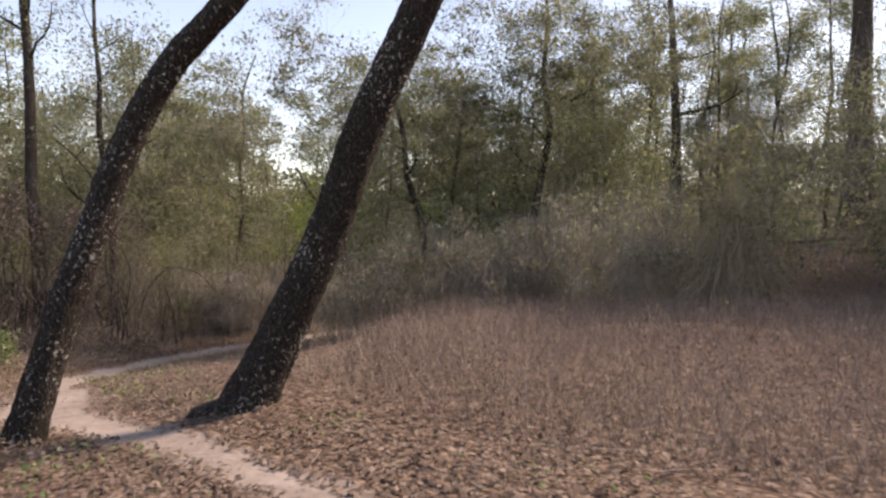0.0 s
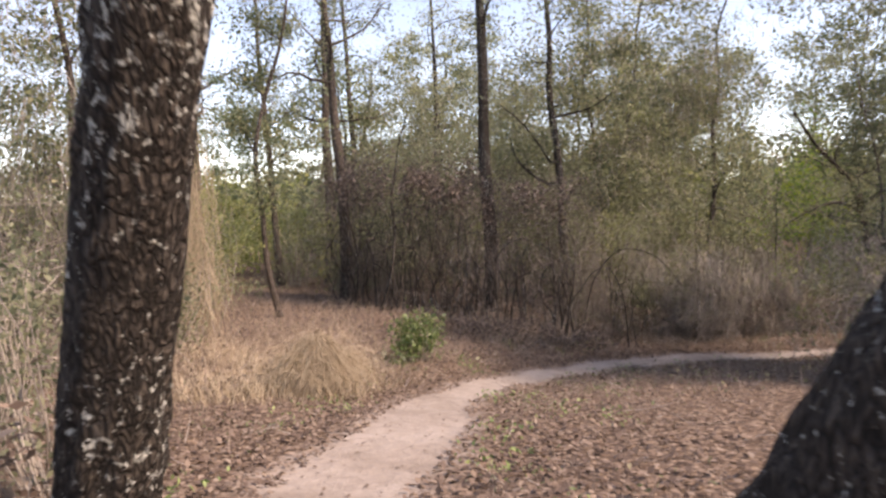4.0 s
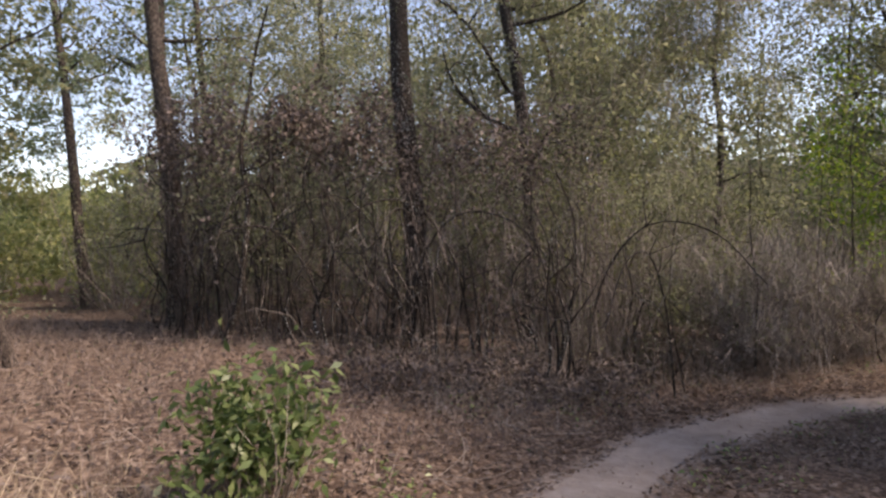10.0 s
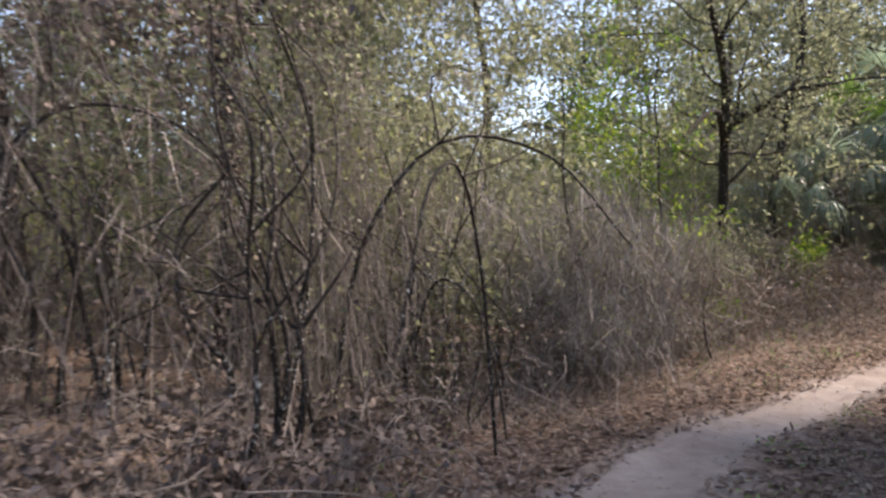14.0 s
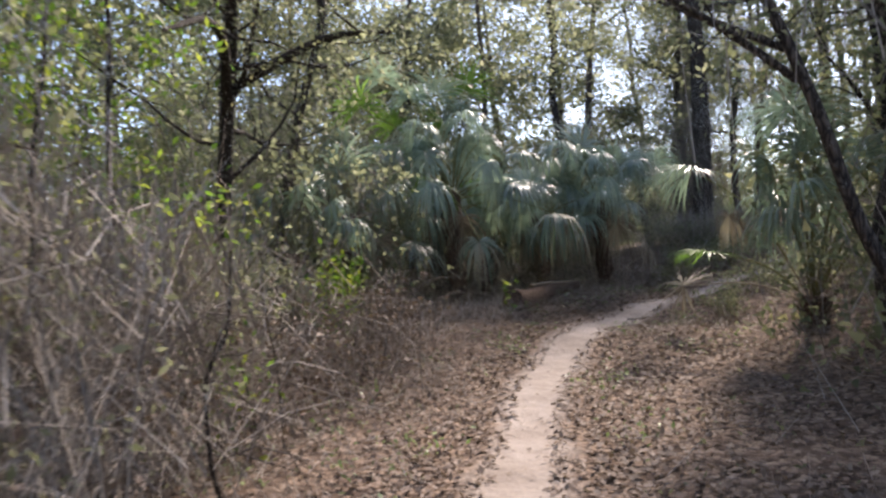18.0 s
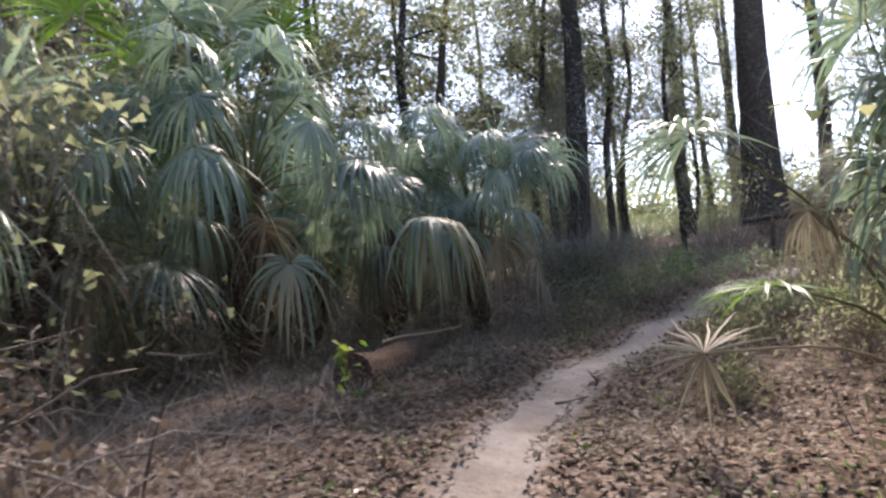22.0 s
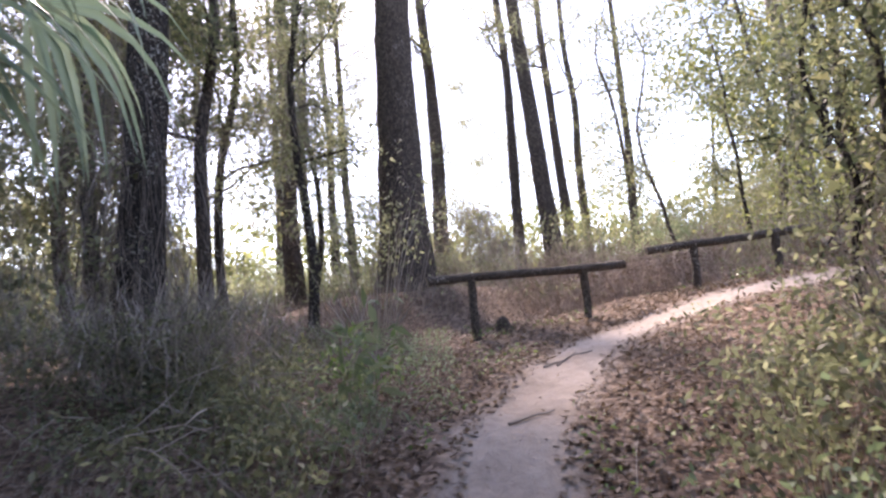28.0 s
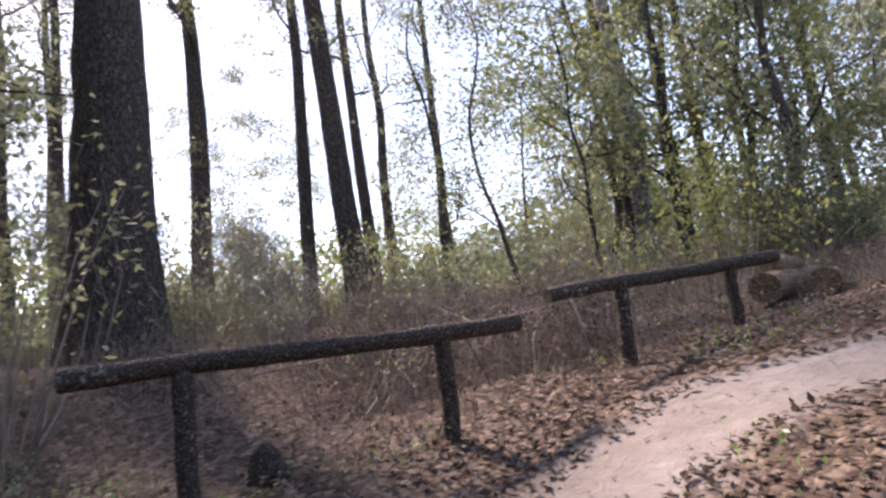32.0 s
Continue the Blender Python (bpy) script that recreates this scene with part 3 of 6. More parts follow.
big_oak = tree("oak_tree", "thick leaning oak with furrowed dark bark and a flared base", -2.12, 6.85, 0.50, 10, 12, OAK_BARK, OAK_LEAF,
     path=[(-2.2, 6.88, -0.75), (-2.13, 6.86, -0.42), (-1.98, 6.82, -0.10), (-1.70, 6.74, 0.45), (-1.15, 6.52, 1.58), (-0.76, 6.28, 2.55), (-0.26, 6.0, 3.5), (0.4, 5.7, 4.9), (0.9, 5.5, 6.8), (1.2, 5.4, 10.0)],
     limbs=8, first=0.55, reach=3.6, foliage=3600, leaf_size=0.08, flare=1.6, sides=52, relief=0.14)
rng = np.random.default_rng(5)
for a, b, r in (((0, 0, 0.12), (-0.85, -0.1, -0.16), 0.15), ((0.1, -0.1, 0.1), (0.45, -0.65, -0.14), 0.11), ((-0.05, 0.1, 0.08), (-0.65, 0.4, -0.14), 0.10)):
    p = gnarled(rng, a, b, 6, 0.05)
    part("root", tube(Geo(), p, np.linspace(r, r * 0.35, len(p)), 9, 0.15, rng), OAK_BARK, big_oak, smooth=True)

PINE = "tall straight tree with a rough brown trunk"
for k, (x, y, dia, h, lx, ly, bark, name, lab) in enumerate((
        (17.9, 27.25, 1.12, 22, -0.03, 0.0, PINE_BARK, "pine_tree", "massive pine with a thick grey-brown trunk behind the rail"),
        (22.4, 30.7, 0.58, 20, -0.03, 0, PINE_BARK, "pine_tree", PINE), (30.0, 31.6, 0.40, 18, -0.02, 0, PINE_BARK, "pine_tree", PINE), (33.0, 30.9, 0.46, 18, 0, 0, PINE_BARK, "pine_tree", PINE),
        (21.4, 22.9, 0.58, 20, -0.03, 0.04, PINE_BARK, "pine_tree", PINE), (22.6, 23.8, 0.38, 18, 0.0, 0.02, PINE_BARK, "pine_tree", PINE), (30.9, 33.0, 0.44, 17, -0.02, 0, PINE_BARK, "pine_tree", PINE),
        (26.6, 29.4, 0.36, 17, 0, 0.01, PINE_BARK, "pine_tree", PINE), (25.8, 26.2, 0.62, 20, 0, 0, PINE_BARK, "pine_tree", PINE), (27.1, 21.0, 0.46, 18, 0, 0.01, PINE_BARK, "pine_tree", PINE),
        (28.8, 20.0, 0.42, 18, 0.02, 0, PINE_BARK, "pine_tree", PINE), (30.0, 17.5, 0.42, 18, 0, 0, PINE_BARK, "pine_tree", PINE), (24.0, 13.6, 0.44, 17, 0, 0.01, OAK_BARK, "oak_tree", "slender dark oak on the rising ground"),
        (21.8, 14.9, 0.56, 18, 0, 0.01, PALE_BARK, "oak_tree", "tree mottled white with lichen on its lower trunk"), (23.7, 11.8, 0.40, 17, 0, 0.01, PINE_BARK, "pine_tree", PINE), (25.0, 9.4, 0.46, 18, 0, 0.01, OAK_BARK, "oak_tree", "tall dark oak on the rising ground"),
        (27.4, 4.6, 0.42, 18, 0, 0.01, PINE_BARK, "pine_tree", PINE), (22.7, 6.2, 0.54, 18, 0, 0.01, OAK_BARK, "oak_tree", "tall dark oak on the rising ground"), (25.2, 1.5, 0.40, 16, 0, 0.01, OAK_BARK, "oak_tree", "tall dark oak on the rising ground"),
        (-13.2, 20.8, 0.46, 17, -0.03, -0.02, OAK_BARK, "oak_tree", "stout dark trunk rising out of a vine thicket"), (-18.9, 19.8, 0.46, 15, -0.05, -0.03, PINE_BARK, "oak_tree", "tree trunk wrapped in dry vines"),
        (-24.5, 17.4, 0.58, 15, -0.03, -0.03, PINE_BARK, "oak_tree", "tall tree at the edge of a sunny clearing"), (-24.9, 21.2, 0.34, 14, -0.05, -0.04, PINE_BARK, "oak_tree", "slim tree at the edge of a sunny clearing"),
        (-23.8, 23.1, 0.55, 16, -0.04, 0, PINE_BARK, "pine_tree", PINE), (-20.2, 26.2, 0.32, 14, 0, 0, OAK_BARK, "oak_tree", "slim forking oak beside a clearing"), (-24.4, 25.2, 0.38, 15, 0, 0, PINE_BARK, "pine_tree", PINE),
        (11.1, 30.5, 0.62, 16, -0.03, 0.0, OAK_BARK, "oak_tree", "dark trunk thickly wrapped in climbing vines"))):
    tree(name, lab, x, y, dia, h, 100 + k, bark, OAK_LEAF if k % 3 else GREY_LEAF, (lx, ly), limbs=10, first=0.42, reach=3.2, foliage=2800, leaf_size=0.10, spread=0.30, tuft=70,
         group="tall trees")

SMALL = "thin crooked understorey tree with sparse leaves"
for k, (x, y, dia, h, lx, ly) in enumerate(((-0.35, 20.4, 0.34, 9, -0.12, 0.02), (0.43, 22.4, 0.22, 9, 0.02, 0), (3.45, 21.4, 0.36, 11, 0.01, 0), (10.5, 13.4, 0.16, 8, 0, 0),
                                            (-15.6, 18.2, 0.13, 6, 0.10, 0.05), (-13.9, 9.2, 0.18, 8, 0, 0), (-11.5, 21.9, 0.34, 12, -0.03, 0), (-16.6, 15.4, 0.18, 11, -0.03, 0), (-8.6, 27.5, 0.22, 11, 0.02, 0.02), (-11.8, 26.0, 0.20, 11, 0, 0), (-3.0, 29.5, 0.20, 9, 0.05, 0), (1.6, 37.2, 0.3, 12, 0, 0), (-0.2, 32.9, 0.2, 10, 0, 0), (7.65, 23.75, 0.07, 6, -0.02, -0.08), (7.5, 23.4, 0.06, 5.5, 0.0, -0.06),
                                            (7.9, 23.0, 0.07, 6, 0.0, -0.08), (14.6, 28.9, 0.2, 12, 0, 0), (13.0, 30.2, 0.24, 13, 0, 0), (16.2, 30.9, 0.22, 13, 0, 0), (19.5, 32.3, 0.26, 14, 0, 0), (18.3, 29.6, 0.16, 11, 0, 0), (7.2, 23.4, 0.05, 5, 0.0, -0.08), (8, 33, 0.3, 13, 0, 0), (11, 34.5, 0.34, 14, 0, 0), (13.2, 31.8, 0.28, 13, 0, 0), (15.2, 33.2, 0.3, 13, 0, 0), (12.3, 36.5, 0.3, 13, 0, 0), (6, 34.5, 0.26, 12, 0, 0), (17.5, 36.5, 0.3, 13, 0, 0), (9.2, 37, 0.3, 12, 0, 0), (4.2, 36, 0.3, 12, 0, 0), (25.5, 18.5, 0.2, 9, 0, 0.1), (19.6, 18.0, 0.12, 7, 0, 0.06), (18.7, 20.2, 0.11, 7, 0.03, 0.03))):
    tree("small_tree", SMALL, x, y, dia, h, 200 + k, (OAK_BARK, PINE_BARK)[k % 2], (GREY_LEAF, OAK_LEAF)[k % 2], (lx, ly), limbs=10, first=0.24, reach=min(1.2 + 0.11 * h, 0.5 + 9 * dia), foliage=1100 + 190 * int(h) if h < 10 else 5200, leaf_size=0.03 + 0.007 * h, spread=0.32, tuft=50,
         group="thin trees", wobble=0.3, sides=10)

# the trees that arch over the trail beside the palms
tree("arching_tree", "dark leaning tree whose branches arch over the trail", -2.9, 21.2, 0.09, 7, 260, PINE_BARK, GREY_LEAF,
     path=[(-2.85, 21.1, -2.45), (-2.95, 21.3, -1.5), (-3.14, 21.54, -0.75), (-3.25, 21.68, -0.06), (-3.37, 21.92, 0.81), (-3.41, 22.13, 1.5), (-3.6, 22.6, 2.6), (-3.9, 23.1, 3.7), (-4.2, 23.6, 5.2)],
     limbs=13, first=0.40, reach=2.6, foliage=9000, leaf_size=0.055, spread=0.28, tuft=110,
     arms=([(-3.27, 21.75, 0.1), (-3.45, 22.1, 0.5), (-3.67, 22.42, 0.80), (-4.13, 22.97, 1.14), (-4.45, 23.6, 1.25), (-4.7, 24.4, 1.2)], [(-3.3, 21.8, 0.3), (-3.0, 22.6, 0.9), (-2.6, 23.4, 1.5), (-2.3, 24.2, 1.8)]))
tree("arching_tree", "crooked oak with dark foliage hanging over brown brush", -4.3, 28.3, 0.24, 7, 262, OAK_BARK, OAK_LEAF,
     path=[(-4.30, 28.4, -2.1), (-4.40, 28.1, -0.6), (-4.45, 27.7, 0.8), (-4.60, 27.0, 1.9), (-4.90, 26.2, 2.5), (-5.30, 25.4, 3.1), (-5.70, 24.6, 4.0)],
     limbs=17, first=0.32, reach=2.2, foliage=4200, leaf_size=0.05, spread=0.26, tuft=150,
     arms=([(-4.50, 27.5, 1.2), (-4.90, 26.4, 1.5), (-5.40, 25.4, 1.3), (-5.90, 24.8, 0.9)], [(-4.50, 27.4, 1.4), (-3.80, 26.4, 1.8), (-3.40, 25.6, 1.7)]))
tree("green_sapling", "slender sapling with bright yellow-green leaves beside the trail", -6.1, 24.9, 0.06, 4.2, 420, OAK_BARK, BRIGHT_LEAF, limbs=11, first=0.2, reach=1.2, foliage=600, leaf_size=0.075, spread=0.2, tuft=40, sides=8)
tree("green_sapling", "slender bare sapling with few lit leaves among weeds", -7.75, 22.7, 0.05, 3.6, 421, OAK_BARK, YELLOW_LEAF, limbs=9, first=0.25, reach=1.0, foliage=260, leaf_size=0.07, spread=0.16, tuft=30, sides=8)
tree("green_sapling", "thin dark sapling with a few small leaves", -6.75, 23.6, 0.04, 3.4, 422, OAK_BARK, YELLOW_LEAF, limbs=8, first=0.25, reach=0.9, foliage=220, leaf_size=0.07, spread=0.16, tuft=30, sides=8)

tree("small_oak", "low leafy oak leaning over the trail behind a palm clump", 1.5, 22.5, 0.18, 6.0, 425, OAK_BARK, OAK_LEAF, (-0.05, 0.06), limbs=14, first=0.22, reach=2.2, foliage=6500, leaf_size=0.065, spread=0.28, tuft=110, wobble=0.2, sides=10)

# woods further out: leafy oaks that close the view, scattered
rng = np.random.default_rng(77)
count = 0
while count < 50:
    a, r = rng.random() * 6.283, rng.uniform(18, 36)
    x, y = 1 + r * math.cos(a) * 0.95, 15 + r * math.sin(a)
    if off_trail(np.array(x), np.array(y)) < 9:
        continue
    east = x > 12 and 17 < y < 44
    west = x < -16 and 8 < y < 26
    if east or west or (not faced(x, y) and rng.random() < 0.8):
        continue
    count += 1
    tree("woodland_tree", "leafy woodland oak with a spreading crown", x, y, rng.uniform(0.16, 0.36), rng.uniform(9, 12.5), 300 + count, (OAK_BARK, PINE_BARK)[count % 2],
         (OAK_LEAF, GREY_LEAF, OAK_LEAF, YELLOW_LEAF)[count % 4], (rng.normal(0, 0.05), rng.normal(0, 0.05)), limbs=9, first=0.12, reach=3.4, foliage=3400, leaf_size=0.17, spread=0.50, sides=6, tuft=70, wobble=0.30,
         group="woodland trees")


# ---- shrubs and thickets ----
def shrub(name, label, x, y, height, radius, leaf, count, size, seed, stem=TWIG, n_stems=30, slim=0.45, group=""):
    rng = np.random.default_rng(seed)
    z = gz(x, y)
    root = thing(name, x, y, z, label, "shrub", group)
    a, rr = rng.random(n_stems) * 6.283, np.sqrt(rng.random(n_stems)) * radius
    tip = np.stack([np.cos(a) * rr, np.sin(a) * rr, height * rng.uniform(0.5, 1.0, n_stems)], 1)
    base = np.stack([tip[:, 0] * 0.3, tip[:, 1] * 0.3, np.full(n_stems, -0.05)], 1)
    tagged(part("branchwork", stems(Geo(), base, tip, 0.004 + 0.003 * height, 0.25, seed, 3), stem, root), kind="stuff")
    lobes = rng.normal(0, 1, (9, 3)) * np.array([radius * 0.45, radius * 0.45, height * 0.22]) + np.array([0, 0, height * 0.62])
    at = lobes[rng.integers(0, 9, count)] + rng.normal(0, 1, (count, 3)) * np.array([radius * 0.30, radius * 0.30, height * 0.16])
    at[:, 2] = np.clip(at[:, 2], 0.02, None)
    if float(off_trail(np.array(x), np.array(y))) < 3:
        at = at[clear(x, y, at, z, 0.5)]
    part("foliage", leaves(Geo(), at, size, seed + 1, 0.2, 0.0, slim, slim > 0.4 and count > 1000 and float(off_trail(np.array(x), np.array(y))) > 5), leaf, root)
    return root


shrub("green_shrub", "bushy waxy-leaved green shrub standing alone in dry weeds", -9.95, 13.85, 0.92, 0.50, BUSH_LEAF, 1500, 0.095, 401, n_stems=34)
shrub("green_shrub", "bright green bush lit by the sun", -6.1, 30.2, 5.0, 1.2, BRIGHT_LEAF, 2600, 0.12, 402)
shrub("green_shrub", "fresh green shrub beside dry weeds", -5.6, 24.9, 1.0, 0.5, BRIGHT_LEAF, 300, 0.07, 403)
shrub("green_shrub", "fresh green shrub with pointed leaves near the palms", -3.1, 27.4, 1.15, 0.5, BRIGHT_LEAF, 700, 0.10, 404)
shrub("green_shrub", "tall seedling with long pale green leaves beside the trail", 8.7, 27.5, 1.0, 0.30, PALE_LEAF, 90, 0.21, 405, n_stems=5, slim=0.28)
shrub("green_shrub", "grey-green leafy bush beside the trail bend", 7.1, 23.7, 0.9, 0.7, GREY_LEAF, 1100, 0.06, 406)
shrub("green_shrub", "small bright green seedling beside a fallen log", -0.15, 27.45, 0.62, 0.10, BRIGHT_LEAF, 22, 0.11, 408, n_stems=4)
shrub("green_shrub", "low green shrub among leaf litter", 9.3, 27.5, 0.5, 0.4, BUSH_LEAF, 260, 0.09, 407, n_stems=10)

for k, (x, y, h, r, leaf, cnt, lab) in enumerate(((6.2, 24.4, 1.1, 0.6, GREY_LEAF, 1300, "grey-green leafy bush on the inner side of the bend"), (6.9, 24.0, 1.3, 0.7, GREY_LEAF, 1300, "grey-green leafy bush on the inner side of the bend"), (5.2, 23.8, 1.2, 0.7, GREY_LEAF, 1200, "grey-green leafy bush on the inner side of the bend"),
                                           (-5.6, 6.3, 1.7, 0.6, GREY_LEAF, 800, "twiggy bush with a few green leaves beside an oak"), (-4.2, 5.62, 0.8, 0.2, DEAD_LEAF, 420, "withered vine clump at the foot of an oak"), (-6.6, 5.4, 2.2, 0.8, OAK_LEAF, 1000, "green leafy bush beside the trail start"),
                                           (3.4, 24.4, 0.8, 0.5, GREY_LEAF, 700, "low leafy bush beside the palm clump"), (-7.2, 25.0, 1.6, 0.8, BRIGHT_LEAF, 900, "sunlit green bush above dead brush"), (-9.4, 23.9, 1.9, 0.7, YELLOW_LEAF, 1100, "pale yellow-green bush beside the vine thicket"))):
    shrub("leafy_bush", lab, x, y, h, r, leaf, cnt, 0.06, 440 + k, TWIG, 26)

# soft leafy brush that fills the outer side of the bend before the palms
for k, (x, y, h, r, leaf, cnt, lab) in enumerate((
        (-9.0, 21.6, 1.5, 0.6, GREY_LEAF, 1500, "grey-green brush leaning over the trail edge"), (-8.6, 22.9, 1.9, 0.8, GREY_LEAF, 1900, "tall grey-green brush with fine twigs"), (-7.6, 24.1, 1.2, 0.7, GREY_LEAF, 900, "thin grey-green brush with small leaves"),
        (-6.9, 25.2, 1.8, 0.8, GREY_LEAF, 1800, "tall grey-green brush with fine twigs"), (-5.7, 25.9, 1.3, 0.7, GREY_LEAF, 1400, "grey-green brush beside dead stems"), (-4.9, 27.0, 1.4, 0.7, GREY_LEAF, 900, "thin grey-green brush with small leaves"),
        (-8.4, 24.8, 2.0, 1.0, GREY_LEAF, 1200, "thin grey-green brush above dead stems"), (-9.8, 24.9, 3.6, 1.1, GREY_LEAF, 2200, "high grey-green brush above dead stems"), (-7.3, 26.9, 2.4, 1.1, GREY_LEAF, 1600, "high grey-green brush above dead stems"),
        (-5.3, 28.0, 1.7, 0.9, BRIGHT_LEAF, 700, "fresh green brush above dead stems"), (-10.6, 27.4, 4.0, 1.3, OAK_LEAF, 2600, "dark leafy brush under trees"), (-8.0, 29.4, 4.4, 1.4, GREY_LEAF, 2600, "high grey-green brush under trees"),
        (-4.0, 30.6, 4.0, 1.3, OAK_LEAF, 2600, "dark leafy brush under trees"), (-11.0, 23.2, 3.6, 1.1, YELLOW_LEAF, 2200, "high yellow-green brush beside the vine thicket"), (-1.2, 33.0, 4.4, 1.4, GREY_LEAF, 2400, "high grey-green brush behind the palms"), (-3.4, 32.2, 2.6, 1.3, OAK_LEAF, 2600, "dark leafy brush behind the palms"), (1.4, 34.0, 3.0, 1.5, OAK_LEAF, 2600, "dark leafy brush behind the palms"), (6.6, 31.6, 2.6, 1.3, GREY_LEAF, 2600, "grey-green brush beside the palms"), (0.2, 32.0, 1.8, 1.2, OAK_LEAF, 2200, "dark leafy brush behind the palms"), (2.6, 31.9, 1.7, 1.2, GREY_LEAF, 2200, "grey-green brush behind the palms"), (4.6, 31.4, 1.6, 1.1, OAK_LEAF, 2000, "dark leafy brush behind the palms"), (-2.6, 30.4, 1.6, 1.0, GREY_LEAF, 2000, "grey-green brush beside the palms"),
        (-14.6, 12.0, 3.0, 1.1, GREY_LEAF, 2200, "grey-green brush behind hanging vines"), (-11.6, 9.6, 1.7, 0.8, GREY_LEAF, 1500, "grey-green brush below hanging vines"), (-17.6, 13.4, 3.4, 1.2, YELLOW_LEAF, 2200, "sunny yellow-green brush behind hanging vines"), (-13.0, 8.0, 2.4, 1.0, GREY_LEAF, 1800, "grey-green brush beside the open weeds"), (-15.5, 9.6, 3.0, 1.2, YELLOW_LEAF, 2200, "yellow-green brush beside the open weeds"), (-11.0, 7.2, 1.8, 0.8, GREY_LEAF, 1500, "grey-green brush beside the open weeds"), (-18.0, 8.4, 3.2, 1.3, GREY_LEAF, 2200, "grey-green brush beside the open weeds"), (-9.6, 5.6, 2.0, 0.9, YELLOW_LEAF, 1500, "yellow-green brush beside the trail start"),
        (2.3, 25.25, 0.42, 0.35, GREY_LEAF, 520, "low grey-green plants beside the trail"), (3.4, 25.6, 0.5, 0.45, GREY_LEAF, 620, "low grey-green plants beside the trail"), (4.4, 25.45, 0.55, 0.5, GREY_LEAF, 700, "low grey-green plants beside the trail"), (5.4, 25.35, 0.6, 0.5, PALE_LEAF, 700, "low pale green plants beside the trail"), (6.4, 25.0, 0.7, 0.55, GREY_LEAF, 800, "low grey-green plants beside the trail"), (7.4, 24.6, 0.6, 0.5, GREY_LEAF, 700, "low grey-green plants beside the trail"),
        (5.4, 27.9, 0.45, 0.5, GREY_LEAF, 600, "low grey-green plants beside the trail"), (6.6, 27.8, 0.5, 0.5, GREY_LEAF, 600, "low grey-green plants beside the trail"), (7.6, 27.5, 0.45, 0.5, PALE_LEAF, 600, "low pale green plants beside the trail"), (4.2, 33.0, 4.2, 1.4, OAK_LEAF, 2400, "dark leafy brush behind the palms"))):
    shrub("leafy_brush", lab, x, y, h, r, leaf, cnt, 0.056 + 0.013 * h, 470 + k, TWIG, 30, group="leafy brush beside the bend")

rng = np.random.default_rng(31)
spots = []
for k in range(2600):
    x, y = rng.uniform(-26, 32), rng.uniform(-4, 42)
    o = float(off_trail(np.array(x), np.array(y)))
    if o < 3.4 or (-17 < x < -7.5 and 14 < y < 22.5) or (-8 < x < -1.5 and 11 < y < 20) or (x > 11 and 16 < y < 34 and rng.random() < 0.8) or (x < -11 and 8 < y < 17 and rng.random() < 0.7) or (x > -2 and y < 13 and x < 8):
        continue
    if any((x - a) ** 2 + (y - b) ** 2 < 3.2 for a, b in spots):
        continue
    if (-3 < x < 6.5 and 27 < y < 32) or not faced(x, y) or (x < -7 and y < 13.5 and x > -16):
        continue
    spots.append((x, y))
    if len(spots) >= 84:
        break
KINDS = ((GREY_LEAF, "grey-green leafy understorey bush in the woods", 0.085), (OAK_LEAF, "dense dark green bush under trees", 0.09), (YELLOW_LEAF, "yellowing leafy bush under woodland trees", 0.085), (GREY_LEAF, "pale grey-green bush under tall trees", 0.08), (DEAD_LEAF, "dry brown bush with dead leaves", 0.075))
for k, (x, y) in enumerate(spots):
    o = float(off_trail(np.array(x), np.array(y)))
    leaf, lab, size = KINDS[k % 5]
    hgt = rng.uniform(1.2, 2.2) + 0.09 * min(o, 16)
    shrub("understorey_bush", lab, x, y, hgt, rng.uniform(0.8, 1.4), leaf, 1500, size * (1 + 0.04 * o), 500 + k, TWIG, 34, group="understorey bushes")

# leafy brush on the rising ground beyond the rails, lit from behind
rng = np.random.default_rng(35)
for k in range(72):
    x, y = (rng.uniform(17, 36), rng.uniform(3, 37)) if k < 52 else (rng.uniform(-34, -20), rng.uniform(7, 24))
    if any((x - a) ** 2 + (y - b) ** 2 < 1.5 for a, b in ((17.9, 27.2), (21.4, 22.9))):
        x += 2.0
    leaf, lab, size = ((GREY_LEAF, "grey-green brush on rising ground under tall trees", 0.11), (GREY_LEAF, "thin grey-green brush among tall trunks", 0.10), (PALE_LEAF, "pale leafy brush on rising ground under trees", 0.11))[k % 3]
    shrub("woodland_brush", lab, x, y, rng.uniform(0.7, 1.5) + 0.05 * (abs(x) - 17), rng.uniform(1.0, 1.8), leaf, 1600, size * 0.85, 1500 + k, TWIG, 22, group="woodland brush")


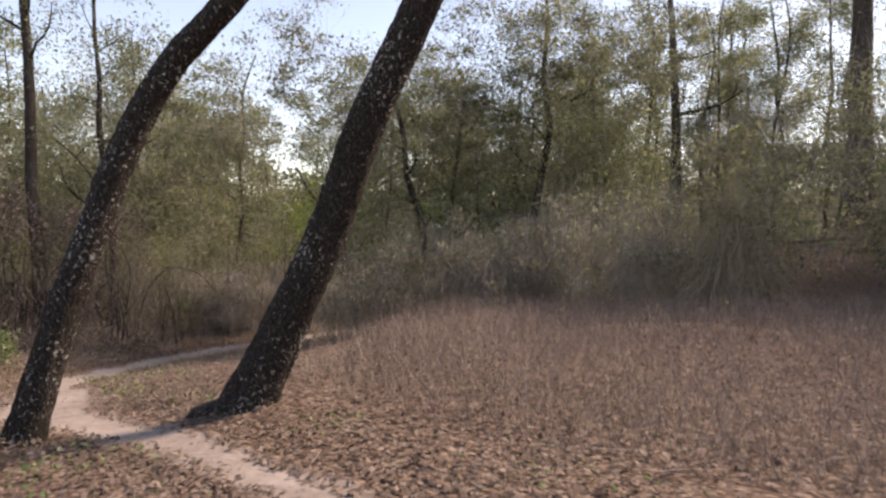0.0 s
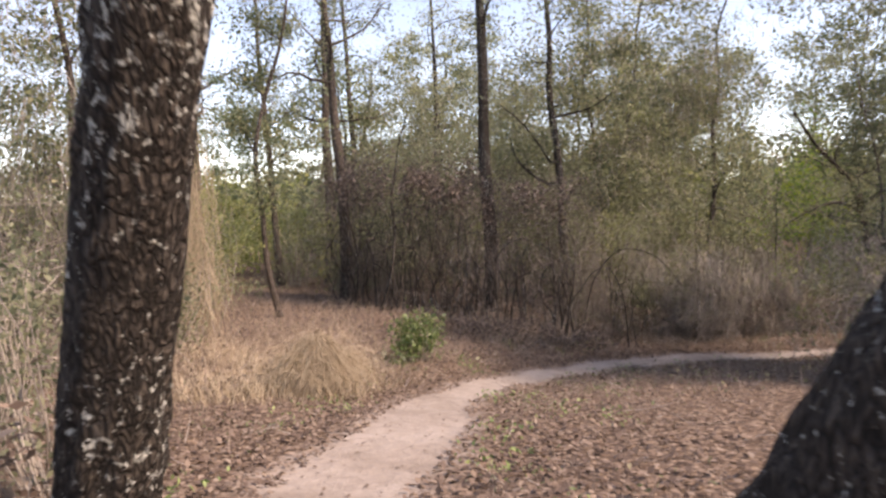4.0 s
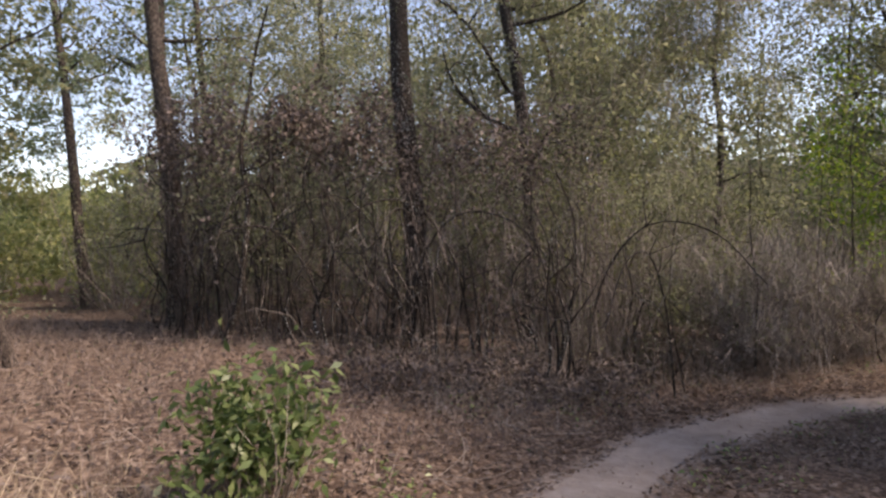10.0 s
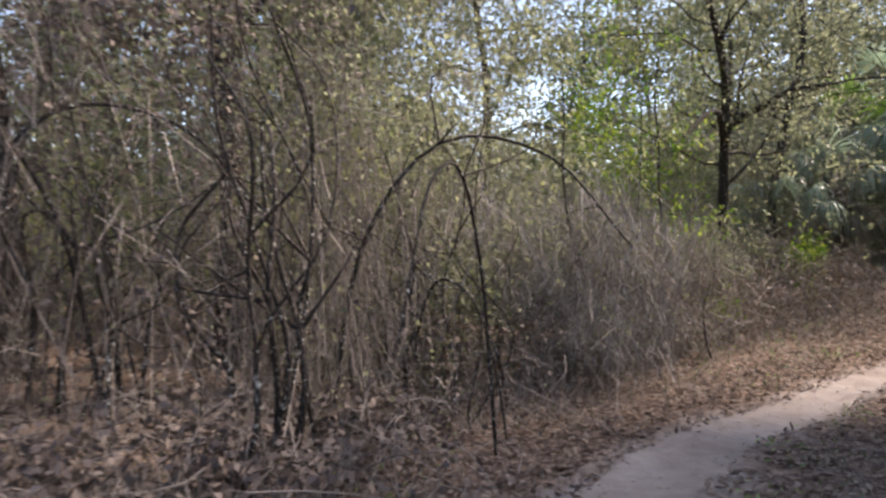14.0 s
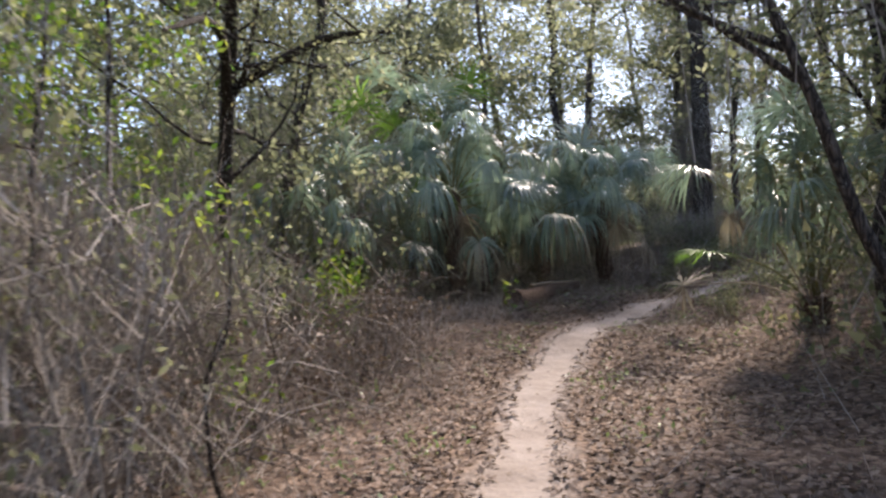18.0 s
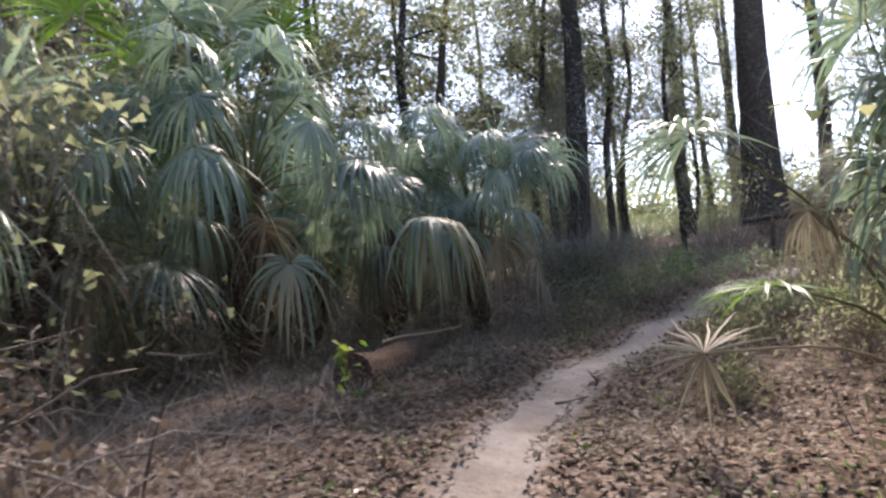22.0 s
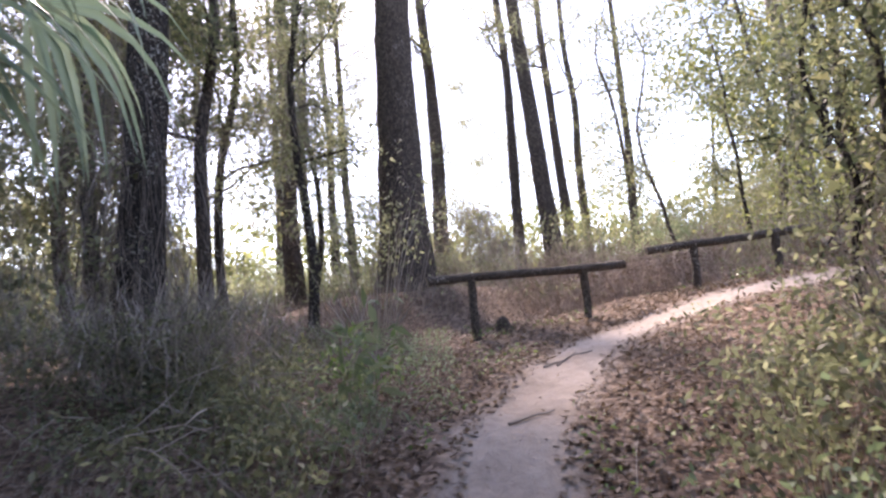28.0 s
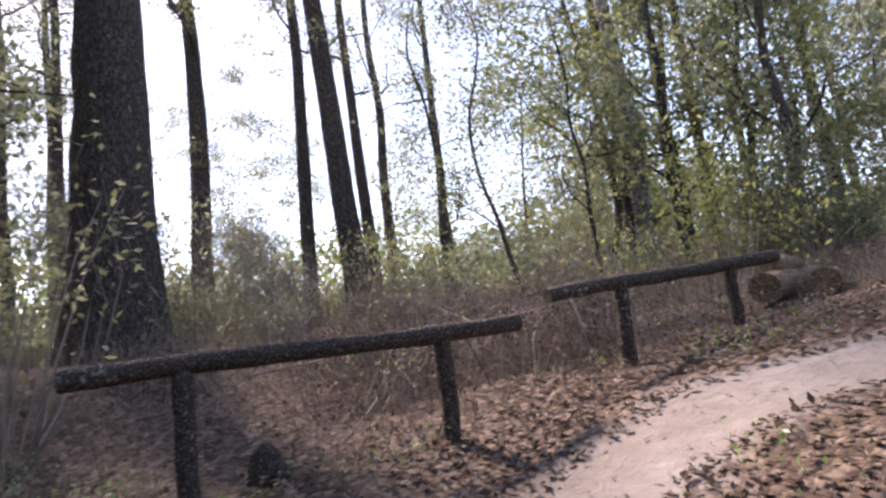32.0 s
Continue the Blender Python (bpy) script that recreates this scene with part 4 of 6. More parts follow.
# ---- palms ----
def fan(seed, gravity, n=32, length=1.0, span=240, limp=1.0, torn=0.0, split=0.42):
    """A fan leaf at the origin, opening along +y, its face up: pleated segments joined near the hub, free and hanging at the tips."""
    rng = np.random.default_rng(seed)
    geo = Geo()
    step = radians(span) / n
    fold = rng.uniform(0.05, 0.55)
    stations = (0.03, 0.5 * split, split, split + 0.27 * (1 - split), split + 0.52 * (1 - split), split + 0.76 * (1 - split), 1.0)
    widths = (0.03, 0.5 * split, split, 0.86 * split, 0.62 * split, 0.36 * split, 0.01)
    pull = np.array(gravity, float)
    for i in range(n):
        if rng.random() < torn:
            continue
        a = -radians(span) / 2 + (i + 0.5) * step + rng.normal(0, 0.025)
        l = length * (0.80 + 0.20 * math.cos(a * 0.7)) * rng.uniform(0.74, 1.08)
        out = np.array([math.sin(a), math.cos(a), -0.06 - fold * abs(math.sin(a)) + rng.normal(0, 0.05)])
        out /= np.linalg.norm(out)
        side = np.array([math.cos(a), -math.sin(a), rng.normal(0, 0.1)])
        bend = limp * rng.uniform(0.35, 1.7)
        c, last, v = np.zeros(3), 0.0, []
        way = out.copy()
        for s, w in zip(stations, widths):
            way = out + pull * (0.16 * bend * s + bend * max(0.0, s - split) ** 1.3 * 4.2) + side * rng.normal(0, 0.10) * (s > 0.5)
            way /= np.linalg.norm(way)
            c = c + way * (s - last) * l
            last = s
            half = l * w * math.tan(step / 2) * 1.02
            lift = np.cross(side, way)
            v += [c - side * half, c + lift * 0.4 * half, c + side * half]
        f = []
        for q in range(len(stations) - 1):
            b = 3 * q
            f += [(b, b + 1, b + 4, b + 3), (b + 1, b + 2, b + 5, b + 4)]
        geo.add(v, f)
    return geo


PALM_LOOKS = {"green": PALM_LEAF, "lime": LIME_PALM, "faded": FADED_PALM, "dry": DRY_PALM}


def frond(plant, base, hub, size, az, el, roll, kind, variant, petiole=True, label="", limp=None):
    """A fan leaf with its stalk. base: where the stalk leaves the plant; hub: where the blade starts, both in world metres; az: the way it opens, degrees left of +y."""
    o = Vector(plant.location)
    turn = pose(0, 0, 0, 0, 0, az) @ pose(0, 0, 0, el, 0, 0) @ pose(0, 0, 0, 0, roll, 0)
    g = turn.to_3x3().transposed() @ Vector((0, 0, -1))
    if limp is None:
        limp = (0.6, 1.15, 1.65)[variant % 3] * (1.3 if kind in ("faded", "dry") else 1.0) * (0.45 if kind == "lime" else 1.0)
    seed = int(abs(hub[0] * 1371 + hub[1] * 733 + hub[2] * 517)) + variant
    ob = new("frond", fan(seed, g, 36 - 3 * (variant % 3), 1.0, 225 + 25 * (variant % 3), limp, 0.12 if kind == "dry" else 0.02, 0.27 if kind in ("faded", "dry") else (0.40, 0.34, 0.30)[variant % 3]).mesh("frond", PALM_LOOKS[kind]))
    ob.parent = plant
    m = Matrix.Translation(Vector(hub) - o) @ turn @ Matrix.Diagonal((size, size, size, 1))
    ob.matrix_basis = m
    if label:
        tagged(ob, label)
    if petiole:
        a, b = np.array(Vector(base) - o), np.array(Vector(hub) - o)
        mid = (a + b) / 2 + np.array([0, 0, 0.10 * np.linalg.norm(b - a)]) + (b - a) * np.array([-0.08, -0.08, 0.0])
        p = spline([a, mid, b], 4)
        st = part("petiole", tube(Geo(), p, np.linspace(0.016, 0.008, len(p)), 5, 0, None, False), PETIOLE if kind != "dry" else DRY_PALM, ob)
        st.matrix_parent_inverse = m.inverted()
    return ob


def palm(x, y, label, stem=0.7, n=14, size=0.72, reach=0.9, seed=0, spread=(-35, 65), dry=3, lime=0, facing=None):
    """A fan palm: a short stem rough with old leaf bases and a rosette of fronds."""
    rng = np.random.default_rng(seed)
    z = gz(x, y)
    plant = thing("fan_palm", x, y, z, label, "palm", "fan palms")
    zs = np.linspace(-0.1, stem, 9)
    part("trunk", tube(Geo(), np.stack([0.03 * np.sin(zs * 5), 0.03 * np.cos(zs * 4), zs], 1), 0.15 + 0.04 * rng.random(9), 14, 0.3, rng), FALLEN_WOOD, plant, "brown fibrous stem")
    boots = Geo()
    a = rng.random(34) * 6.283
    zz = rng.uniform(0.05, max(stem, 0.15), 34)
    r0 = np.stack([np.cos(a) * 0.14, np.sin(a) * 0.14, zz], 1)
    stems(boots, r0, r0 + np.stack([np.cos(a) * 0.16, np.sin(a) * 0.16, rng.uniform(0.05, 0.22, 34)], 1), 0.022, 0.05, seed, 2)
    tagged(part("fibre_skirt", boots, DRY_PALM, plant, "dry brown cut leaf bases"), kind="stuff")
    for k in range(n):
        az = rng.random() * 360 if facing is None else facing[0] + rng.uniform(-facing[1], facing[1])
        e = rng.uniform(*spread)
        l = reach * rng.uniform(0.75, 1.25)
        w = radians(az)
        d = np.array([-math.sin(w) * math.cos(radians(e)), math.cos(w) * math.cos(radians(e)), math.sin(radians(e))])
        base = np.array([x, y, z + stem * rng.uniform(0.75, 1.0)]) + d * 0.1
        hub = base + d * l
        hub[2] = max(hub[2], z + 0.35)
        kind = "dry" if k < dry else ("lime" if k < dry + lime else "green")
        if kind == "dry":
            hub = np.array([x, y, z + stem * 0.8]) + np.array([d[0], d[1], 0]) * l * 0.55 - np.array([0, 0, 0.1])
            hub[2] = max(hub[2], z + 0.5)
            e = -75
        frond(plant, base, hub, size * rng.uniform(0.85, 1.15), az + rng.normal(0, 15), e * 0.9 - 14 + rng.normal(0, 16), rng.normal(0, 32), kind, int(rng.integers(0, 3)))
    return plant


main = palm(1.0, 30.1, "large fan palm with drooping blue-green fronds behind a fallen log", 2.35, 25, 1.08, 1.2, 41, (-12, 80), 6, 2)
for hub, size, az, el, roll, kind, var, lab in (
        ((0.92, 28.6, 0.78), 0.95, 130, -62, 10, "green", 2, ""), ((-0.35, 29.1, 0.85), 0.95, 120, -58, -12, "green", 2, ""),
        ((0.35, 30.0, 1.75), 0.95, 95, 20, 10, "green", 0, ""), ((1.4, 29.6, 1.9), 0.95, 150, 15, -15, "green", 0, ""), ((-0.4, 29.3, 1.9), 1.0, 110, 10, 15, "green", 1, ""), ((0.6, 29.2, 2.1), 1.0, 150, 20, 0, "green", 1, ""), ((2.0, 29.2, 1.6), 1.0, 170, 0, 0, "green", 2, ""), ((1.0, 30.3, 2.35), 0.8, 60, 55, 0, "lime", 0, "upright lime-green frond"), ((0.0, 30.6, 2.2), 0.8, 110, 60, 0, "lime", 1, "upright lime-green frond"),
        ((-0.19, 29.38, 1.44), 0.95, 146, -52, 6, "green", 2, ""), ((0.65, 28.6, 1.2), 0.95, 152, -60, -8, "green", 2, ""), ((0.3, 30.5, 2.8), 1.0, 150, 42, 8, "green", 1, ""), ((1.2, 30.8, 3.1), 1.05, 165, 50, -10, "green", 0, ""), ((2.0, 31.0, 2.9), 1.0, 140, 38, 12, "green", 1, ""),
        # the two tall lime fronds carry sunlight in their colour
        ((-0.6, 30.9, 2.6), 1.0, 130, 45, 0, "lime", 1, "upright lime-green frond"), ((2.5, 31.3, 3.5), 1.0, 150, 62, 0, "lime", 0, "upright lime-green frond"), ((0.1, 31.1, 3.3), 0.95, 140, 60, -6, "green", 0, ""),
        ((0.05, 28.3, -0.28), 0.85, 140, -66, 0, "faded", 2, "drooping fading frond"), ((1.45, 27.80, 0.18), 1.45, 226, -8, -4, "faded", 2, "broad drooping frond bleached by the sun")):
    frond(main, (1.0, 30.1, gz(1.0, 30.1) + 2.2), hub, size, az, el, roll, kind, var, True, lab)
palm(-1.1, 30.6, "fan palm with a skirt of dead brown fronds", 2.1, 20, 1.05, 1.1, 42, (-35, 75), 9)
palm(3.6, 30.2, "dark green fan palm overhanging the trail", 1.9, 20, 1.05, 1.1, 43, (-8, 75), 6)
dark = palm(5.2, 29.7, "dense fan palm shading a fallen log", 2.2, 27, 1.1, 1.25, 44, (-10, 78), 7)
for hub, size, az, el, roll, kind, var in (((4.3, 28.4, 0.62), 0.95, 150, -24, 0, "green", 2), ((3.53, 28.2, 1.04), 0.9, 158, -46, 0, "green", 2), ((5.1, 28.5, -0.1), 0.8, 200, -70, 10, "dry", 2), ((4.0, 28.7, 0.9), 0.95, 120, -20, 0, "green", 1), ((3.5, 28.4, 1.55), 1.0, 150, 5, 0, "green", 1), ((4.6, 28.3, 1.5), 1.0, 170, 0, 10, "green", 2), ((2.6, 28.6, 1.7), 1.0, 140, 10, -10, "green", 1), ((5.6, 28.7, -0.35), 0.8, 200, -60, 0, "dry", 2)):
    frond(dark, (5.2, 29.7, gz(5.2, 29.7) + 2.0), hub, size, az, el, roll, kind, var)
palm(-2.7, 29.5, "small palm with brown dead fronds hanging round its stem", 1.3, 15, 0.9, 0.9, 48, (-10, 75), 8)
palm(2.6, 30.9, "fan palm crowded between larger palms", 1.6, 18, 0.95, 1.0, 49, (0, 78), 6)
palm(2.2, 32.2, "fan palm in the shade behind other palms", 2.6, 20, 1.0, 1.15, 45, (-10, 75), 2, 2)
right = palm(1.75, 23.75, "clump of upright fan palm fronds beside the trail", 0.4, 19, 0.9, 1.65, 46, (35, 82), 0, 0, (200, 130))
for hub, size, az, el, roll, kind, var, lab in (((1.62, 25.25, 0.55), 0.95, 62, 12, 12, "green", 0, "wide blue-green frond held flat over the trail"), ((0.75, 24.6, -0.72), 0.62, 75, 8, 0, "lime", 0, "low lime-green frond"),
                                                ((0.98, 24.4, -0.25), 0.55, 100, -82, 0, "dry", 2, "hanging dead brown frond"), ((1.9, 24.0, 1.2), 1.1, 80, 35, 0, "green", 1, ""), ((1.2, 23.6, 1.0), 1.1, 110, 40, 15, "green", 0, "")):
    frond(right, (1.75, 23.75, gz(1.75, 23.75) + 0.25), hub, size, az, el, roll, kind, var, True, lab)
frond(right, (1.75, 23.75, gz(1.75, 23.75) + 0.25), (0.98, 25.12, -1.16), 0.68, -22, 6, -58, "dry", 2, True, "straw-coloured dead fan spread stiffly beside the trail", 0.12)

# ---- logs and rails ----
rng = np.random.default_rng(8)


def log(name, label, a, b, r, mat, sides=14, taper=0.85, category="log"):
    """A log lying from a to b, with knots and rough ends."""
    x, y, z = a
    root = thing(name, x, y, z, label, category)
    p = gnarled(rng, (0, 0, 0), (b[0] - x, b[1] - y, b[2] - z), 6, 0.012)
    part("stem", tube(Geo(), p, np.linspace(r, r * taper, len(p)) * rng.uniform(0.985, 1.015, len(p)), sides, 0.012, rng), mat, root, smooth=True)
    return root


log("fallen_log", "brown rotting log lying under the fan palms", (0.62, 28.15, gz(0.62, 28.15) + 0.20), (3.75, 29.45, gz(3.75, 29.45) + 0.20), 0.20, FALLEN_WOOD)
log("fallen_branch", "thin pale dead branch lying across a log", (1.35, 28.42, gz(1.35, 28.42) + 0.43), (3.75, 29.05, gz(3.75, 29.05) + 0.33), 0.016, STRAW, 6, 0.5, "branch")


for a, b, r in (((9.63, 25.75), (9.98, 25.15), 0.012), ((9.6, 25.62), (10.1, 25.3), 0.009), ((7.95, 26.35), (8.25, 25.95), 0.012), ((2.75, 26.7), (2.95, 26.85), 0.014), ((1.9, 26.75), (2.15, 26.6), 0.014)):
    log("fallen_stick", "dark thin stick lying on the sand trail", (a[0], a[1], gz(*a) + 0.03), (b[0], b[1], gz(*b) + 0.03), r, DARK_TWIG, 6, 0.5, "branch")


def rail(label, a, b, posts):
    """A log rail on two posts."""
    x, y = (a[0] + b[0]) / 2, (a[1] + b[1]) / 2
    z = gz(x, y)
    root = thing("log_rail", x, y, z, label, "fence", "trail rails")
    p = gnarled(rng, (a[0] - x, a[1] - y, a[2] - z), (b[0] - x, b[1] - y, b[2] - z), 6, 0.002)
    part("rail", tube(Geo(), p, 0.062 * rng.uniform(0.92, 1.08, len(p)), 14, 0.06, rng), RAIL_WOOD, root, "weathered round log bar", True)
    for s, lx in posts:
        px, py = a[0] + (b[0] - a[0]) * s, a[1] + (b[1] - a[1]) * s
        pz = a[2] + (b[2] - a[2]) * s
        q = gnarled(rng, (px - x + lx, py - y, gz(px, py) - 0.15 - z), (px - x, py - y, pz - 0.03 - z), 5, 0.008)
        part("post", tube(Geo(), q, 0.060 * rng.uniform(0.93, 1.07, len(q)), 12, 0.06, rng), RAIL_WOOD, root, "dark weathered post", True)


rail("low log rail on two posts beside the trail bend", (11.9, 26.82, 0.80), (12.25, 23.95, 0.86), ((0.21, -0.02), (0.78, 0.02)))
rail("low log rail on two posts above dry grass", (12.55, 23.50, 1.06), (12.82, 20.69, 1.26), ((0.27, 0.03), (0.76, 0.02)))
for a, b, r in (((13.2, 20.5, 0.24), (14.2, 18.5, 0.22), 0.17), ((12.95, 19.9, 0.18), (13.5, 19.1, 0.17), 0.15), ((13.5, 20.0, 0.38), (14.2, 18.8, 0.38), 0.12)):
    log("cut_log", "bleached cut log lying behind the rail", (a[0], a[1], gz(a[0], a[1]) + a[2]), (b[0], b[1], gz(b[0], b[1]) + b[2]), r, CUT_WOOD)
stump = thing("tree_stump", 12.55, 25.75, gz(12.55, 25.75), "small dark rotten stump in leaf litter", "stump")
part("body", tube(Geo(), [(0, 0, -0.1), (0, 0, 0.08), (0.02, 0, 0.2), (0.03, 0.01, 0.26)], [0.15, 0.115, 0.085, 0.04], 12, 0.3, rng), RAIL_WOOD, stump, smooth=True)

# ---- vine thickets: countless dry stems and withered leaves ----


def thicket(name, label, outline, height, seed, n_stems, n_leaves, stem_mat, leaf_mat, leaf_size=0.06, top=0.5):
    """A tangle along a line of plan points with a width; stems rise to an arching mat of dead leaves."""
    rng = np.random.default_rng(seed)
    line = spline(outline, 10)
    x0, y0 = line[:, 0].mean(), line[:, 1].mean()
    z0 = gz(x0, y0)
    root = thing(name, x0, y0, z0, label, "thicket", kind="stuff")
    pick = lambda n: line[rng.integers(0, len(line), n)]
    q = pick(n_stems)
    a = rng.normal(0, 1, (n_stems, 2)) * q[:, 2:3] * 0.5
    bx, by = q[:, 0] + a[:, 0], q[:, 1] + a[:, 1]
    bz = ground(bx, by)
    h = height * np.clip(rng.normal(0.8, 0.25, n_stems), 0.2, 1.05)
    base = np.stack([bx - x0, by - y0, bz - z0], 1)
    tip = base + np.stack([rng.normal(0, 0.24, n_stems) * h, rng.normal(0, 0.24, n_stems) * h, h], 1)
    part("stems", stems(Geo(), base, tip, 0.003 + 0.010 * rng.random(n_stems) ** 3, 0.42, seed, 4), stem_mat, root)
    n2 = int(n_stems * 1.6)
    q = pick(n2)
    a = rng.normal(0, 1, (n2, 2)) * q[:, 2:3] * 0.5
    bx, by = q[:, 0] + a[:, 0], q[:, 1] + a[:, 1]
    hz = ground(bx, by) - z0 + height * rng.uniform(0.08, 1.05, n2)
    base = np.stack([bx - x0, by - y0, hz], 1)
    tip = base + rng.normal(0, 1, (n2, 3)) * np.array([0.5, 0.5, 0.4])
    part("vines", stems(Geo(), base, tip, rng.uniform(0.003, 0.009, n2), 0.35, seed + 1, 3, 0.3), stem_mat, root)
    q = pick(n_leaves)
    a = rng.normal(0, 1, (n_leaves, 2)) * q[:, 2:3] * 0.55
    bx, by = q[:, 0] + a[:, 0], q[:, 1] + a[:, 1]
    up = np.where(rng.random(n_leaves) < top, rng.normal(0.92, 0.10, n_leaves), rng.uniform(0.02, 0.95, n_leaves))
    clump = np.array([noise.noise((x * 1.3, y * 1.3, u * 3.0)) for x, y, u in zip(bx, by, up)])
    keep = (clump > -0.12) & (off_trail(bx, by) > 0.4)
    at = np.stack([bx - x0, by - y0, ground(bx, by) - z0 + height * up * (0.85 + 0.3 * clump)], 1)[keep]
    part("withered_leaves", leaves(Geo(), at, leaf_size, seed + 2, 0.6, 0.0, 0.62, float(off_trail(np.array(x0), np.array(y0))) > 4), leaf_mat, root)
    return root


def vine_column(name, label, x, y, height, radius, n, n_leaves, stem_mat, leaf_mat, seed):
    """Vines that hang from a rounded top down to the ground all round a support."""
    rng = np.random.default_rng(seed)
    z = gz(x, y)
    root = thing(name, x, y, z, label, "vines", kind="stuff")
    a = rng.random(n) * 6.283
    r = radius * np.sqrt(rng.random(n))
    top = np.stack([np.cos(a) * r * 0.7, np.sin(a) * r * 0.7, height * (1.0 - 0.45 * (r / radius) ** 2) * rng.uniform(0.25, 1.0, n)], 1)
    low = np.stack([np.cos(a) * r * 1.3 + rng.normal(0, 0.25, n), np.sin(a) * r * 1.3 + rng.normal(0, 0.25, n), top[:, 2] * rng.uniform(-0.02, 0.6, n)], 1)
    part("hanging_vines", stems(Geo(), low, top, rng.uniform(0.002, 0.007, n), 0.22, seed, 5), stem_mat, root)
    b = np.stack([rng.normal(0, radius * 0.6, n // 2), rng.normal(0, radius * 0.6, n // 2), height * rng.random(n // 2)], 1)
    part("tangle", stems(Geo(), b, b + rng.normal(0, 0.4, b.shape), 0.0035, 0.6, seed + 1, 4), stem_mat, root)
    at = np.stack([rng.normal(0, radius * 0.6, n_leaves), rng.normal(0, radius * 0.6, n_leaves), height * rng.random(n_leaves) ** 0.7], 1)
    part("withered_leaves", leaves(Geo(), at, 0.055, seed + 2, 0.6), leaf_mat, root)
    return root


thicket("vine_thicket", "tall grey-brown thicket of bare stems roofed by withered vines", [(-18.4, 19.4, 0.9), (-15.8, 19.3, 1.0), (-13.6, 20.0, 0.9)], 4.7, 601, 90, 11000, DARK_TWIG, DARK_DEAD_LEAF, 0.095, 0.9)
thicket("vine_thicket", "tangle of grey twigs and small leaves beside the trail", [(-10.4, 20.2, 0.9), (-9.6, 21.6, 1.0), (-9.0, 23.2, 1.0)], 3.6, 602, 90, 9000, TWIG, GREY_LEAF, 0.048, 0.35)
thicket("brush_thicket", "brown brushwood mixed with grey-green leaves", [(-9.0, 23.0, 1.0), (-7.6, 24.8, 1.1), (-5.8, 26.2, 1.0), (-4.0, 27.3, 0.9)], 1.5, 603, 260, 6500, TWIG, GREY_LEAF, 0.045, 0.3)
thicket("brush_thicket", "thin grey-green brush beyond the trail bend", [(-8.4, 25.6, 0.9), (-6.9, 27.2, 1.0), (-5.0, 28.6, 0.9)], 2.0, 617, 160, 3200, TWIG, GREY_LEAF, 0.055, 0.35)
thicket("brush_thicket", "low brown brush with dead leaves beside the trail", [(-8.9, 21.2, 0.6), (-7.9, 22.9, 0.7), (-6.2, 24.3, 0.6), (-4.2, 25.6, 0.6), (-2.4, 27.2, 0.5)], 1.05, 604, 420, 9000, DARK_TWIG, DEAD_LEAF, 0.055, 0.25)
thicket("vine_thicket", "dark tangle of vines hanging between two trunks", [(-14.2, 20.2, 0.8), (-12.3, 20.6, 0.8), (-10.6, 20.8, 0.8)], 4.3, 618, 60, 6000, DARK_TWIG, DARK_DEAD_LEAF, 0.08, 0.6)
def woody_vines(label, x, y, reach, n, seed, rise, thick, mat):
    """Bare woody stems a finger or a wrist thick: some upright and forked, some arching over and down."""
    rng = np.random.default_rng(seed)
    root = thing("woody_vines", x, y, gz(x, y), label, "vines", kind="stuff")
    geo = Geo()
    for k in range(n):
        bx, by = rng.uniform(-1, 1, 2) * np.array(reach)
        b = np.array([bx, by, gz(x + bx, y + by) - gz(x, y) - 0.05])
        h, r = rise * rng.uniform(0.45, 1.0), thick * rng.uniform(0.4, 1.0) ** 1.5
        a = rng.random() * 6.283
        w = np.array([math.cos(a), math.sin(a), 0.0])
        if k % 6 == 0:
            p = [b, b + w * 0.1 * h + [0, 0, 0.5 * h], b + w * 0.32 * h + [0, 0, 0.78 * h], b + w * 0.62 * h + [0, 0, 0.74 * h], b + w * 0.85 * h + [0, 0, 0.48 * h]]
        else:
            p = [b] + [b + w * rng.normal(0, 0.05) * h + np.array([0, 0, f * h]) + rng.normal(0, 0.035 * h, 3) for f in (0.25, 0.5, 0.75, 1.0)]
        p = spline(p, 4)
        tube(geo, p, np.linspace(r, r * 0.35, len(p)), 6, 0.12, rng, False)
        q = p[len(p) // 2]
        for _ in range(2):
            e = q + rng.normal(0, 0.22, 3) * h * np.array([1, 1, 0.5]) + np.array([0, 0, 0.2 * h])
            tube(geo, spline([q, (q + e) / 2 + rng.normal(0, 0.05 * h, 3), e], 3), np.linspace(r * 0.5, r * 0.15, 7), 5, 0.1, rng, False)
    part("stems", geo, mat, root, smooth=True)
    return root


woody_vines("dark crooked saplings and vines inside the thicket", -16.2, 19.1, (2.6, 0.8), 48, 660, 4.4, 0.034, OAK_BARK)
woody_vines("dark arching vines tangled beside a stout trunk", -11.6, 19.4, (1.9, 0.9), 46, 661, 3.6, 0.032, OAK_BARK)
woody_vines("grey bare saplings rising out of brush beside the trail", -9.3, 21.8, (0.9, 1.5), 22, 662, 3.0, 0.022, OAK_BARK)
woody_vines("thin bare saplings on the outer side of the bend", -6.8, 25.0, (1.6, 1.1), 16, 663, 3.2, 0.02, OAK_BARK)
woody_vines("bare twiggy saplings inside the last bend", 8.0, 22.8, (0.8, 0.5), 16, 664, 3.6, 0.024, OAK_BARK)
for k, (x, y, h) in enumerate(((-12.2, 20.1, 4.4), (-15.3, 19.4, 4.6), (-10.9, 20.4, 4.2), (-16.9, 19.2, 4.4))):
    vine_column("climbing_vines", "dark dead vines hanging in a thicket", x, y, h, 0.45, 70, 1500, DARK_TWIG, DARK_DEAD_LEAF, 630 + 3 * k)
